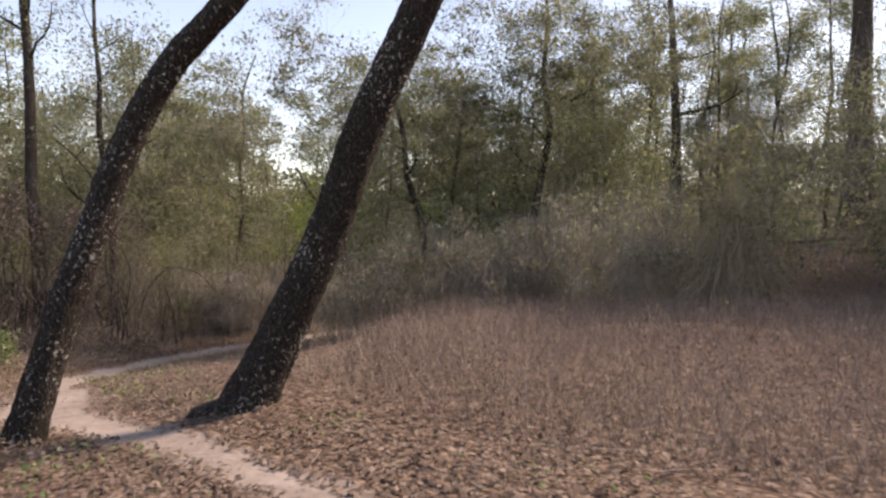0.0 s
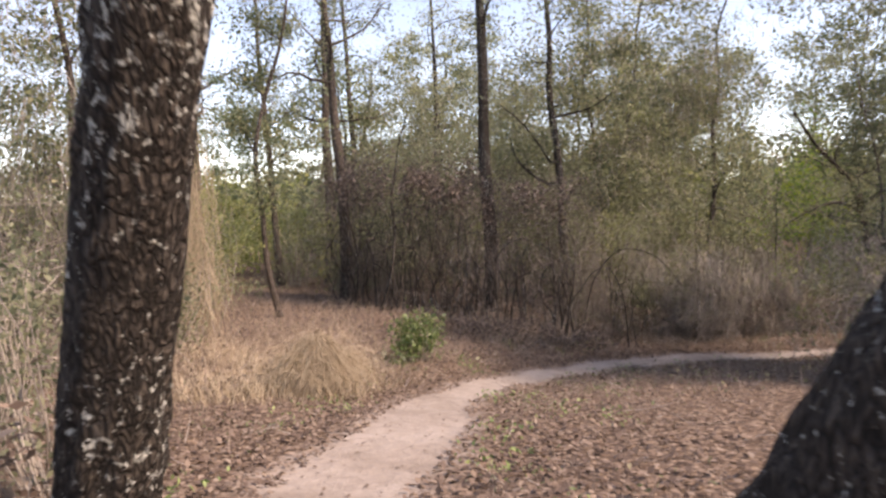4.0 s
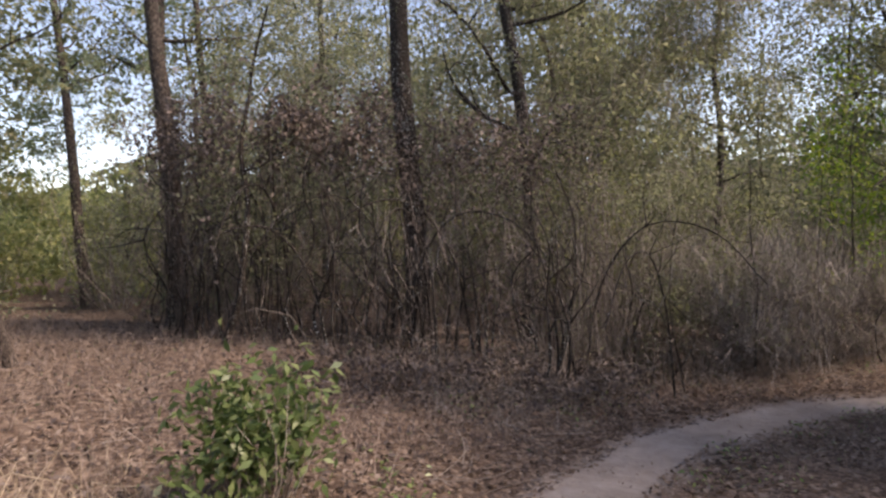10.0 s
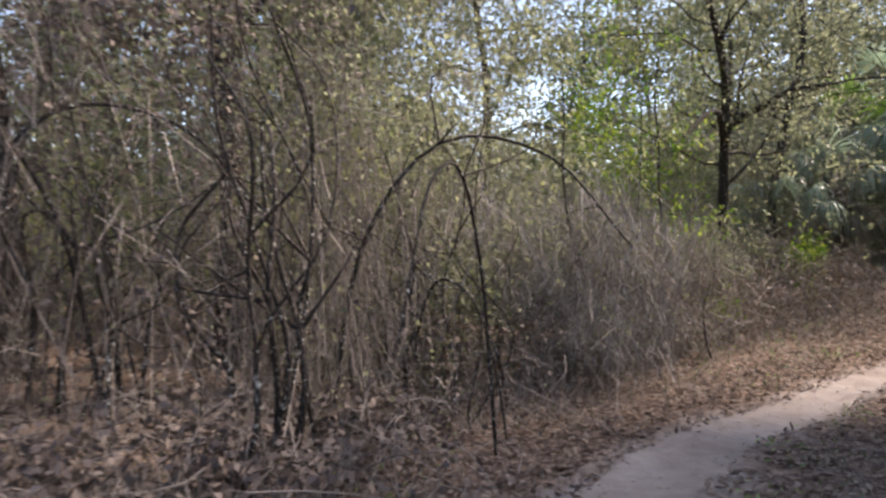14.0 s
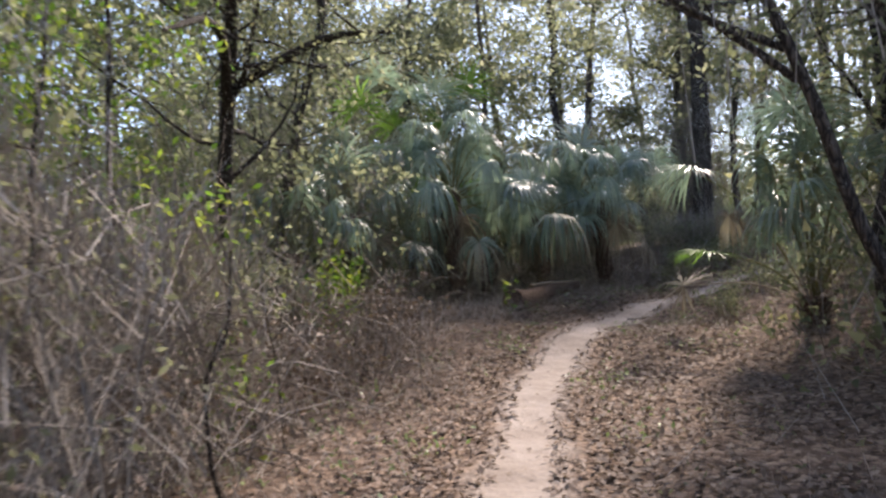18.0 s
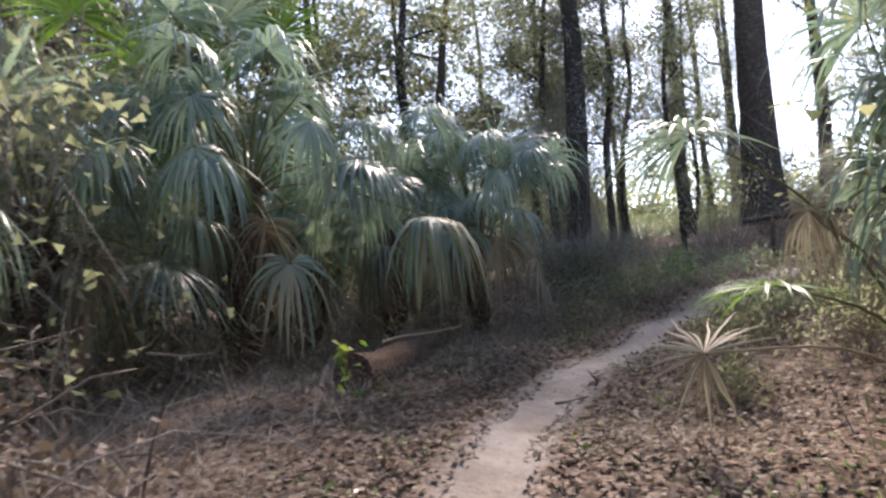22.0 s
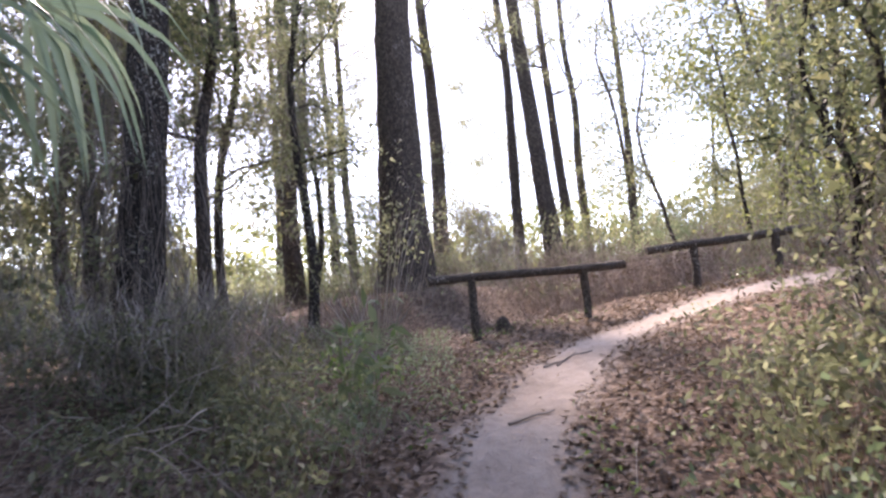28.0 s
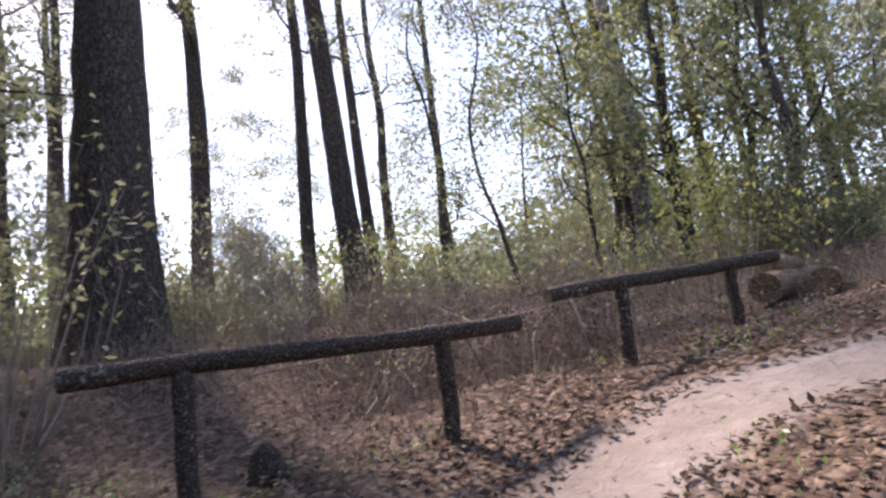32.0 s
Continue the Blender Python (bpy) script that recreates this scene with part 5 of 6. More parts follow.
thicket("brush_thicket", "low dark debris and dead vines before the thicket", [(-12.6, 17.6, 0.8), (-10.9, 18.0, 0.8), (-9.8, 19.0, 0.6), (-9.2, 20.6, 0.4)], 0.5, 619, 200, 8000, DARK_TWIG, DARK_DEAD_LEAF, 0.07, 0.2)
vine_column("straw_vines", "pale dry vines draped over a dead tree", -13.4, 10.95, 6.4, 0.48, 560, 1200, STRAW, GREY_LEAF, 605)
def vine_mound(label, x, y, height, radius, n, stem_mat, seed):
    """A dome of dead vines: stems that rise to a rounded top, arch over and hang to the ground."""
    rng = np.random.default_rng(seed)
    root = thing("straw_vines", x, y, gz(x, y), label, "vines", kind="stuff")
    a, r = rng.random(n) * 6.283, radius * np.sqrt(rng.random(n))
    top = np.stack([np.cos(a) * r * 0.45, np.sin(a) * r * 0.45, height * (1 - 0.30 * (r / radius) ** 2) * rng.uniform(0.72, 1.05, n)], 1)
    low = np.stack([np.cos(a) * (r * 0.7 + 0.4 * radius) + rng.normal(0, 0.1, n), np.sin(a) * (r * 0.7 + 0.4 * radius) + rng.normal(0, 0.1, n), height * rng.uniform(-0.02, 0.35, n)], 1)
    part("hanging_vines", stems(Geo(), top, low, rng.uniform(0.002, 0.0055, n), 0.42, seed, 5), stem_mat, root)
    m = n // 2
    b = np.stack([rng.normal(0, radius * 0.45, m), rng.normal(0, radius * 0.45, m), height * rng.uniform(0.3, 1.0, m)], 1)
    part("tangle", stems(Geo(), b, b + rng.normal(0, 0.30, b.shape), 0.003, 0.7, seed + 1, 4), stem_mat, root)
    return root


vine_mound("mound of pale straw-coloured dead vines", -8.55, 10.35, 0.95, 0.75, 800, STRAW, 606)
vine_mound("low heap of pale dead vines in dry weeds", -9.9, 11.6, 0.6, 0.9, 500, STRAW, 642)
vine_mound("bushy tuft of pale straw and dead twigs", 4.2, 13.6, 1.3, 0.9, 700, STRAW, 645)
vine_column("straw_vines", "tan dead vines hanging over a leafy bush", 6.0, 13.1, 3.2, 0.95, 800, 1800, STRAW, YELLOW_LEAF, 607)
thicket("brush_thicket", "dark brown brush and saplings beyond the weeds", [(-2.6, 16.5, 0.8), (-1.2, 17.5, 1.0), (1, 18.5, 1.2), (3, 18, 1.2)], 2.2, 608, 400, 10000, TWIG, GREY_LEAF, 0.07, 0.4)
thicket("brush_thicket", "grey brush of bare twigs beside the trail start", [(-5.8, 5.2, 0.6), (-7.2, 6.0, 0.8), (-9.0, 6.6, 0.8)], 1.6, 609, 260, 6000, TWIG, GREY_LEAF, 0.06, 0.3)
thicket("brush_thicket", "brown brush with sparse leaves along the trail", [(7.2, 28.0, 0.6), (8.6, 29.2, 0.9), (10.2, 28.6, 0.8)], 0.5, 610, 80, 8000, TWIG, GREY_LEAF, 0.06, 0.2)
thicket("brush_thicket", "dry grass and brush behind the rails", [(13.6, 24.6, 0.7), (14.2, 22.2, 0.8), (16.5, 23.5, 1.2), (16.5, 20, 1.2)], 0.7, 611, 600, 4000, WEED, DEAD_LEAF, 0.05, 0.2)
thicket("brush_thicket", "bare twiggy saplings on the trail's inner side", [(8.0, 23.1, 0.4), (7.8, 22.2, 0.9), (6.9, 23.2, 0.7), (5.6, 23.6, 0.7)], 1.9, 612, 260, 5200, TWIG, GREY_LEAF, 0.07, 0.2)
vine_column("climbing_vines", "dead vines clinging to a dark trunk", 11.1, 30.5, 7.0, 0.55, 460, 3200, DARK_TWIG, DARK_DEAD_LEAF, 613)
vine_column("climbing_vines", "dry vines wrapped round a grey trunk", -18.9, 19.8, 5.0, 0.4, 200, 1600, DARK_TWIG, DARK_DEAD_LEAF, 615)
vine_column("climbing_vines", "dark vines hanging from the thicket roof", -9.9, 20.5, 4.4, 0.5, 300, 1800, DARK_TWIG, DARK_DEAD_LEAF, 616)
thicket("brush_thicket", "tangled brush under the arching tree", [(2.6, 22.2, 0.9), (0.6, 21.6, 0.9), (-1.4, 20.6, 0.9), (3.6, 24.0, 0.6)], 1.1, 614, 380, 6000, TWIG, GREY_LEAF, 0.07, 0.2)


# ---- understorey: soft masses of twigs, hanging stems and small leaves ----
def tangle(name, label, clumps, seed, stem_mat, leaf_mat, n_twigs, n_leaves, leaf_size, far=True):
    """Loose boughs round given centres (x, y, radius, height, lift): fine twigs and small leaves, layered, with gaps."""
    rng = np.random.default_rng(seed)
    x0, y0 = np.mean([c[0] for c in clumps]), np.mean([c[1] for c in clumps])
    z0 = gz(x0, y0)
    root = thing(name, x0, y0, z0, label, "undergrowth", kind="stuff")
    centre, spread = [], []
    for x, y, r, h, lift in clumps:
        z = gz(x, y) - z0 + lift
        for k in range(int(7 + 3 * h)):
            u = rng.random() ** 0.8
            w = r * math.sqrt(rng.random()) * (0.65 + 0.5 * math.sin(3.1 * u))
            a = rng.random() * 6.283
            centre.append((x - x0 + w * math.cos(a), y - y0 + w * math.sin(a), z + 0.1 + u * h))
            spread.append(rng.uniform(0.16, 0.42) * (0.6 + 0.12 * h))
    centre, spread = np.array(centre), np.array(spread)
    k = rng.integers(0, len(centre), n_twigs)
    mid = centre[k] + rng.normal(0, 1, (n_twigs, 3)) * spread[k, None] * np.array([1.1, 1.1, 0.9])
    way = rng.normal(0, 1, (n_twigs, 3)) * np.array([0.55, 0.55, 1.0])
    way *= (rng.uniform(0.12, 0.55, n_twigs) / np.linalg.norm(way, axis=1))[:, None]
    low = (mid[:, 2] - np.abs(way[:, 2]) < ground(mid[:, 0] + x0, mid[:, 1] + y0) - z0) | ~clear(x0, y0, mid, z0, 0.5)
    part("twigs", blades(Geo(), (mid - way)[~low], (mid + way)[~low], rng.uniform(0.0022, 0.006, n_twigs)[~low], seed + 1, 0.0, True), stem_mat, root)
    k = rng.integers(0, len(centre), n_leaves)
    at = centre[k] + rng.normal(0, 1, (n_leaves, 3)) * spread[k, None] * np.array([1.0, 1.0, 0.5])
    at = at[(at[:, 2] > ground(at[:, 0] + x0, at[:, 1] + y0) - z0 + 0.02) & clear(x0, y0, at, z0, 1.8 if far else 0.6, 3.2)]
    part("foliage", leaves(Geo(), at, leaf_size, seed + 2, 0.3, 0.0, 0.62 if far else 0.45, far), leaf_mat, root)
    return root


def clumps_in(seed, n, box, radius, height, gap=2.6, lift=(0.0, 0.0)):
    """Random clump centres in a plan box, off the trail by a gap."""
    rng = np.random.default_rng(seed)
    out = []
    for _ in range(n * 30):
        x, y = rng.uniform(box[0], box[1]), rng.uniform(box[2], box[3])
        if off_trail(np.array(x), np.array(y)) > gap:
            out.append((x, y, rng.uniform(*radius), rng.uniform(*height), rng.uniform(*lift)))
        if len(out) == n:
            break
    return out


for k, (n, box, radius, height, gap, stem, leaf, twigs, count, size, lab) in enumerate((
        (16, (-4.5, 4, 16, 21), (0.7, 1.3), (1.2, 2.6), 4.0, TWIG, GREY_LEAF, 12000, 8000, 0.075, "grey-brown brush of bare twigs beyond the dead weeds"),
        (13, (2.5, 9, 14, 19), (0.8, 1.4), (1.4, 3.0), 4.0, TWIG, GREY_LEAF, 12000, 8500, 0.075, "tan and grey-green brush beyond the dead weeds"),
        (20, (-6, 9, 20.5, 23), (1.0, 1.8), (4.5, 8.5), 2.6, TWIG, OAK_LEAF, 10000, 28000, 0.10, "olive-green boughs and hanging twigs over the brush"),
        (8, (9.5, 13.5, 13, 18.5), (1.2, 1.8), (2.5, 5.0), 4.0, TWIG, GREY_LEAF, 5000, 6500, 0.095, "grey-green boughs hanging over the far weeds"),
        (14, (-21, -9.4, 18.6, 20.6), (0.6, 1.0), (1.5, 4.2), 1.6, DARK_TWIG, DARK_DEAD_LEAF, 3500, 3500, 0.065, "grey tangle of bare vines and twigs"),
        (20, (-24, -9, 22, 27), (1.1, 1.9), (4.0, 9.0), 3.0, TWIG, GREY_LEAF, 9000, 24000, 0.105, "hazy grey-green boughs behind the vine thicket"),
        (12, (-26, -12, 24, 31), (1.4, 2.2), (6.0, 11.0), 3.0, TWIG, OAK_LEAF, 5000, 13000, 0.12, "olive-green boughs of oaks behind the thicket"),
        (14, (-16, -10.5, 6, 10), (0.6, 1.1), (1.4, 3.6), 2.4, DARK_TWIG, OAK_LEAF, 15000, 9000, 0.07, "brown brush of dead vines beside the sunny weeds"),
        (7, (-22, -15.5, 7, 11), (1.1, 1.7), (3.0, 6.5), 3.0, DARK_TWIG, OAK_LEAF, 6000, 9000, 0.09, "dark olive boughs over brown brush"),
        (12, (-36, -25, 15, 27), (1.6, 2.6), (2.0, 6.0), 3.0, STRAW, YELLOW_LEAF, 4000, 15000, 0.15, "sunlit yellow-green bushes across a clearing"),
        (10, (-23, -12, 30, 36), (1.6, 2.4), (7.0, 13.0), 3.0, TWIG, GREY_LEAF, 3000, 14000, 0.15, "high grey-green crowns beyond the thicket"),
        (16, (-8, 13, 36, 43), (1.6, 2.6), (8.0, 15.0), 3.0, TWIG, GREY_LEAF, 4000, 20000, 0.16, "high hazy crowns of far oaks"),
        (8, (6.6, 10.6, 30.6, 34), (0.9, 1.5), (2.5, 5.0), 2.4, TWIG, GREY_LEAF, 7000, 10000, 0.085, "hazy twigs and boughs round a vine-wrapped trunk"),
        (12, (-10.5, -6.2, 22.2, 26.4), (0.6, 1.0), (1.0, 2.2), 1.2, TWIG, GREY_LEAF, 15000, 7000, 0.06, "grey-brown twiggy brush on the outer side of the bend"),
        (8, (-9.6, -5.6, 24.2, 28.5), (0.8, 1.2), (0.9, 1.8), 1.8, TWIG, GREY_LEAF, 12000, 2600, 0.055, "grey tangle of twigs with few leaves beside the bend"),
        (12, (-11, -1, 28.5, 34), (1.1, 1.8), (2.5, 5.5), 3.0, TWIG, GREY_LEAF, 6000, 11000, 0.10, "hazy grey-green boughs beyond the bend"),
        (12, (-4, 9, 32, 36), (1.2, 2.0), (2.5, 4.5), 3.5, TWIG, GREY_LEAF, 5000, 10000, 0.10, "hazy grey-green boughs behind the fan palms"),
        (9, (7.5, 14.5, 27.9, 31), (0.6, 1.1), (0.4, 1.0), 1.3, TWIG, GREY_LEAF, 3500, 9000, 0.055, "low grey-green brush before the tall trunks"),
        (8, (3.2, 7.0, 22.6, 24.4), (0.5, 0.8), (0.3, 0.8), 0.8, TWIG, GREY_LEAF, 6000, 4500, 0.06, "twiggy grey-green brush inside the bend"),
        (16, (13.6, 22, 14, 26), (0.8, 1.4), (0.3, 0.8), 1.6, WEED, GREY_LEAF, 7000, 6000, 0.06, "pale dry brush on the rising ground behind the rails"))):
    tangle("undergrowth", lab, clumps_in(900 + k, n, box, radius, height, gap), 930 + 3 * k, stem, leaf, twigs, count, size, gap > 2)
tangle("undergrowth", "tall leafy bushes hung with dry vines beyond the weeds", [(8.6, 13.2, 1.3, 4.8, 0), (10.3, 14.2, 1.5, 5.4, 0), (7.0, 12.9, 1.0, 3.6, 0), (6.1, 13.6, 0.9, 3.8, 0)], 1101, TWIG, OAK_LEAF, 6000, 8000, 0.085)
tangle("undergrowth", "brown brush tangled behind a massive trunk", [(19.6, 27.6, 1.0, 2.6, 0), (20.8, 26.2, 1.2, 3.0, 0), (21.6, 28.2, 1.3, 3.4, 0), (19.2, 25.4, 0.9, 1.8, 0), (22.4, 25.2, 1.2, 2.6, 0)], 1104, TWIG, GREY_LEAF, 8000, 6000, 0.08)
for k, (n, box, radius, height, gap, lift, leaf, twigs, count, size, lab) in enumerate((
        (14, (-11, 9, 19.5, 24), (1.2, 2.0), (2.0, 3.5), 1.5, (4.5, 7.5), GREY_LEAF, 5000, 19000, 0.10, "grey-green crowns of oaks over the brush"),
        (8, (-17, -11, 5.5, 10), (1.0, 1.7), (2.5, 4.0), 1.5, (2.5, 5.5), OAK_LEAF, 4000, 9000, 0.085, "brown-green boughs over dead vines"),
        (16, (18.5, 36, 19, 38), (1.3, 2.4), (2.5, 4.5), 1.5, (4.0, 9.0), GREY_LEAF, 9000, 30000, 0.075, "airy grey-green crowns between tall trunks"),
        (34, (-16, 14, 31, 44), (1.5, 2.6), (3.0, 5.0), 3.0, (2.5, 9.5), GREY_LEAF, 3000, 36000, 0.14, "hazy crowns of oaks beyond the palms"),
        (26, (-34, -12, 25, 40), (1.5, 2.6), (3.0, 5.0), 3.0, (2.5, 9.5), GREY_LEAF, 3000, 26000, 0.15, "hazy crowns of oaks beyond the thicket"),
        (26, (27, 44, 17, 42), (1.5, 2.6), (3.0, 5.0), 3.0, (2.0, 8.5), GREY_LEAF, 5000, 30000, 0.095, "pale crowns far behind the rails"),
        (20, (25, 44, 21, 42), (1.5, 2.6), (1.5, 3.6), 3.0, (0.0, 0.0), YELLOW_LEAF, 4000, 15000, 0.11, "sunlit yellow-green bushes far behind the rails"),
        (16, (-9, 5, 18.5, 22.5), (1.2, 1.9), (2.5, 4.0), 2.2, (4.5, 7.5), OAK_LEAF, 6000, 22000, 0.085, "olive crowns of oaks over the brush"),
        (16, (-36, -24, 12, 25), (1.6, 2.6), (3.0, 5.0), 3.0, (2.0, 6.5), PALE_LEAF, 4000, 15000, 0.15, "pale sunlit crowns across a clearing"),
        (7, (-11, -6.5, 23.5, 28), (1.1, 1.7), (2.0, 3.5), 2.0, (4.0, 6.5), OAK_LEAF, 4000, 9000, 0.085, "dark boughs over the bend"),
        (14, (12.5, 17.5, 29.3, 34.5), (1.1, 1.9), (2.5, 4.5), 2.5, (0.5, 7.0), GREY_LEAF, 14000, 17000, 0.085, "hazy twigs and leaves between far trunks"))):
    tangle("tree_crowns", lab, clumps_in(1120 + k, n, box, radius, height, gap, lift), 1130 + 3 * k, TWIG, leaf, twigs, count, size)


# ---- dry weeds, grass and fallen leaves ----
def scatter(n, seed, near, far, box, power=1.0):
    """Random plan places between two distances from the trail's edge."""
    rng = np.random.default_rng(seed)
    out = np.zeros((0, 2))
    while len(out) < n:
        p = np.stack([rng.uniform(box[0], box[1], n), rng.uniform(box[2], box[3], n)], 1)
        o = off_trail(p[:, 0], p[:, 1])
        chance = np.clip((far - o) / (far - near), 0, 1) ** power
        out = np.vstack([out, p[(o > near) & (rng.random(n) < chance)]])
    return out[:n]


def stuff(name, label, geo, mat, category):
    ob = new(name, geo.mesh(name, mat))
    return tagged(ob, label, category, kind="stuff")


BOX = (-20, 24, -3, 36)
p = scatter(110000, 701, -0.09, 6.0, BOX, 2.4)
rng = np.random.default_rng(702)
zz = ground(p[:, 0], p[:, 1]) + np.clip(off_trail(p[:, 0], p[:, 1]) / 0.8, 0, 1) ** 1.5 * 0.055 + rng.uniform(0.0, 0.05, len(p))
stuff("leaf_litter", "thick carpet of fallen brown leaves", leaves(Geo(), np.column_stack([p, zz]), 0.064, 703, 0.0, 0.68, 0.6), DEAD_LEAF, "leaf litter")
p = scatter(750, 711, -0.45, 0.0, BOX, 0.4)
zz = ground(p[:, 0], p[:, 1]) + 0.026
stuff("trail_leaves", "scattered dead leaves and twig bits on the sand", leaves(Geo(), np.column_stack([p, zz]), 0.042, 713, 0.0, 0.9, 0.5), DEAD_LEAF, "leaf litter")

p = scatter(30000, 721, 0.35, 11.0, BOX, 1.2)
keep = np.array([noise.noise((x * 0.45, y * 0.45, 9.0)) > -0.1 for x, y in p])
p = p[keep]
rng = np.random.default_rng(722)
o = np.clip(off_trail(p[:, 0], p[:, 1]), 0, 4)
h = rng.uniform(0.12, 0.34, len(p)) * (0.5 + 0.35 * o)
b = np.column_stack([p, ground(p[:, 0], p[:, 1])])
t = b + np.column_stack([rng.normal(0, 0.4, len(p)) * h, rng.normal(0, 0.4, len(p)) * h, h])
stuff("dry_weeds", "dry brown weeds and seedling stems", blades(Geo(), b, t, 0.0026, 723, 0.1, True), WEED, "weeds")
at = (b + (t - b) * rng.uniform(0.4, 1.0, (len(p), 1)))[::2]
stuff("weed_leaves", "small withered and green leaves on low weeds", leaves(Geo(), at + rng.normal(0, 0.04, at.shape), 0.05, 724, 0.2), GREY_LEAF, "weeds")

# red-brown field of weeds beside the leaning oaks, and low twigs everywhere
rng = np.random.default_rng(731)
n = 62000
p = np.column_stack([rng.uniform(-1.6, 13, n), rng.uniform(3.0, 19.5, n)])
p = p[(off_trail(p[:, 0], p[:, 1]) > 0.7) & (p[:, 1] > 7.5 - 0.9 * (p[:, 0] + 1.6))]
h = rng.uniform(0.15, 0.6, len(p))
b = np.column_stack([p, ground(p[:, 0], p[:, 1])])
t = b + np.column_stack([rng.normal(0, 0.45, len(p)) * h, rng.normal(0, 0.45, len(p)) * h, h])
stuff("dry_weeds", "reddish brown field of dead weeds", blades(Geo(), b, t, 0.0026, 732, 0.1, True), WEED, "weeds")
at = (b + (t - b) * rng.uniform(0.5, 1.0, (len(p), 1)))[::2]
stuff("weed_leaves", "dead leaves caught in tall weeds", leaves(Geo(), at, 0.045, 733, 0.4), DEAD_LEAF, "weeds")

rng = np.random.default_rng(735)
n = 12000
p = np.column_stack([rng.uniform(-23, -8.6, n), rng.uniform(7.5, 19, n)])
p = p[(off_trail(p[:, 0], p[:, 1]) > 0.8)]
h = rng.uniform(0.08, 0.42, len(p))
b = np.column_stack([p, ground(p[:, 0], p[:, 1])])
t = b + np.column_stack([rng.normal(0, 0.6, len(p)) * h, rng.normal(0, 0.6, len(p)) * h, h])
stuff("dry_weeds", "low dead weeds over bare leafy ground", blades(Geo(), b, t, 0.0032, 736, 0.1, True), WEED, "weeds")
at = b + (t - b) * rng.uniform(0.1, 1.0, (len(p), 1))
stuff("weed_leaves", "dark fallen leaves lodged among low weeds", leaves(Geo(), at, 0.07, 737, 0.1, 0.3), DARK_DEAD_LEAF, "weeds")

# low twiggy tangle that comes right up to the trail beside the brush and the palms
rng = np.random.default_rng(761)
n = 60000
p = np.column_stack([rng.uniform(-11, 7.5, n), rng.uniform(17, 29.6, n)])
o = off_trail(p[:, 0], p[:, 1])
side = p[:, 1] - np.interp(p[:, 0], LINE[60:140, 0], LINE[60:140, 1])
p = p[(o > 0.25) & (o < 3.6) & ((side > 0) | (p[:, 0] < -8)) & (rng.random(n) < 0.25 + 0.75 * np.clip(o - 0.2, 0, 1))]
h = rng.uniform(0.05, 0.36, len(p)) * (0.5 + 0.5 * np.clip(off_trail(p[:, 0], p[:, 1]), 0, 2))
b = np.column_stack([p, ground(p[:, 0], p[:, 1]) + rng.uniform(0.02, 0.14, len(p))])
t = b + np.column_stack([rng.normal(0, 1.1, len(p)) * h, rng.normal(0, 1.1, len(p)) * h, h * rng.uniform(0.1, 1.0, len(p))])
stuff("dry_weeds", "low tangle of brown twigs and dead vines beside the trail", blades(Geo(), b, t, rng.uniform(0.0018, 0.004, len(p)), 762, 0.1, True), TWIG, "weeds")

# fuzzy pinkish weeds behind the rails
rng = np.random.default_rng(738)
n = 13000
p = np.column_stack([rng.uniform(11.8, 24, n), rng.uniform(15, 33, n)])
p = p[(off_trail(p[:, 0], p[:, 1]) > 0.9) & ((p[:, 0] > 14.5) | (p[:, 1] < 25.0) | (rng.random(n) < 0.3)) & (np.hypot(p[:, 0] - 13.7, (p[:, 1] - 19.6) * 0.7) > 1.9)]
h = rng.uniform(0.12, 0.48, len(p))
b = np.column_stack([p, ground(p[:, 0], p[:, 1])])
t = b + np.column_stack([rng.normal(0, 0.4, len(p)) * h, rng.normal(0, 0.4, len(p)) * h, h])
stuff("dry_weeds", "tall pinkish dry weeds behind the rails", blades(Geo(), b, t, 0.0034, 739, 0.1, True), WEED, "weeds")
at = b + (t - b) * rng.uniform(0.3, 1.0, (len(p), 1))
stuff("weed_leaves", "small dry leaves on tall weeds", leaves(Geo(), at, 0.05, 740, 0.2), DEAD_LEAF, "weeds")

p = scatter(1700, 741, 0.3, 7.0, BOX, 1.0)
rng = np.random.default_rng(742)
b = np.column_stack([p, ground(p[:, 0], p[:, 1]) + rng.uniform(0.02, 0.12, len(p))])
a = rng.random(len(p)) * 6.283
l = rng.uniform(0.15, 0.7, len(p))
t = b + np.column_stack([np.cos(a) * l, np.sin(a) * l, rng.normal(0.03, 0.10, len(p))])
stuff("fallen_twigs", "fallen dead twigs", stems(Geo(), b, t, 0.0045, 0.2, 743, 3), TWIG, "twigs")

rng = np.random.default_rng(751)
n = 11000
c = np.array([(-8.6, 10.5, 0.9), (-9.6, 11.2, 1.1), (-10.6, 12.2, 1.0), (-10.2, 10.2, 1.6), (-8.9, 9.2, 0.9), (-11.8, 11.0, 1.6), (15.5, 19.0, 1.6), (18, 20, 2.0), (16, 17, 1.8), (17, 25, 2.0)])
q = c[rng.integers(0, len(c), n)]
p = q[:, :2] + rng.normal(0, 1, (n, 2)) * q[:, 2:3] * 0.6
p = p[off_trail(p[:, 0], p[:, 1]) > 0.4]
b = np.column_stack([p, ground(p[:, 0], p[:, 1])])
l = rng.uniform(0.2, 0.5, len(p))
t = b + np.column_stack([rng.normal(0, 0.45, len(p)) * l, rng.normal(0, 0.45, len(p)) * l, l * 0.7])
stuff("dry_grass", "tufts of pale dry grass", blades(Geo(), b, t, 0.0034, 752, 0.4), STRAW, "grass")

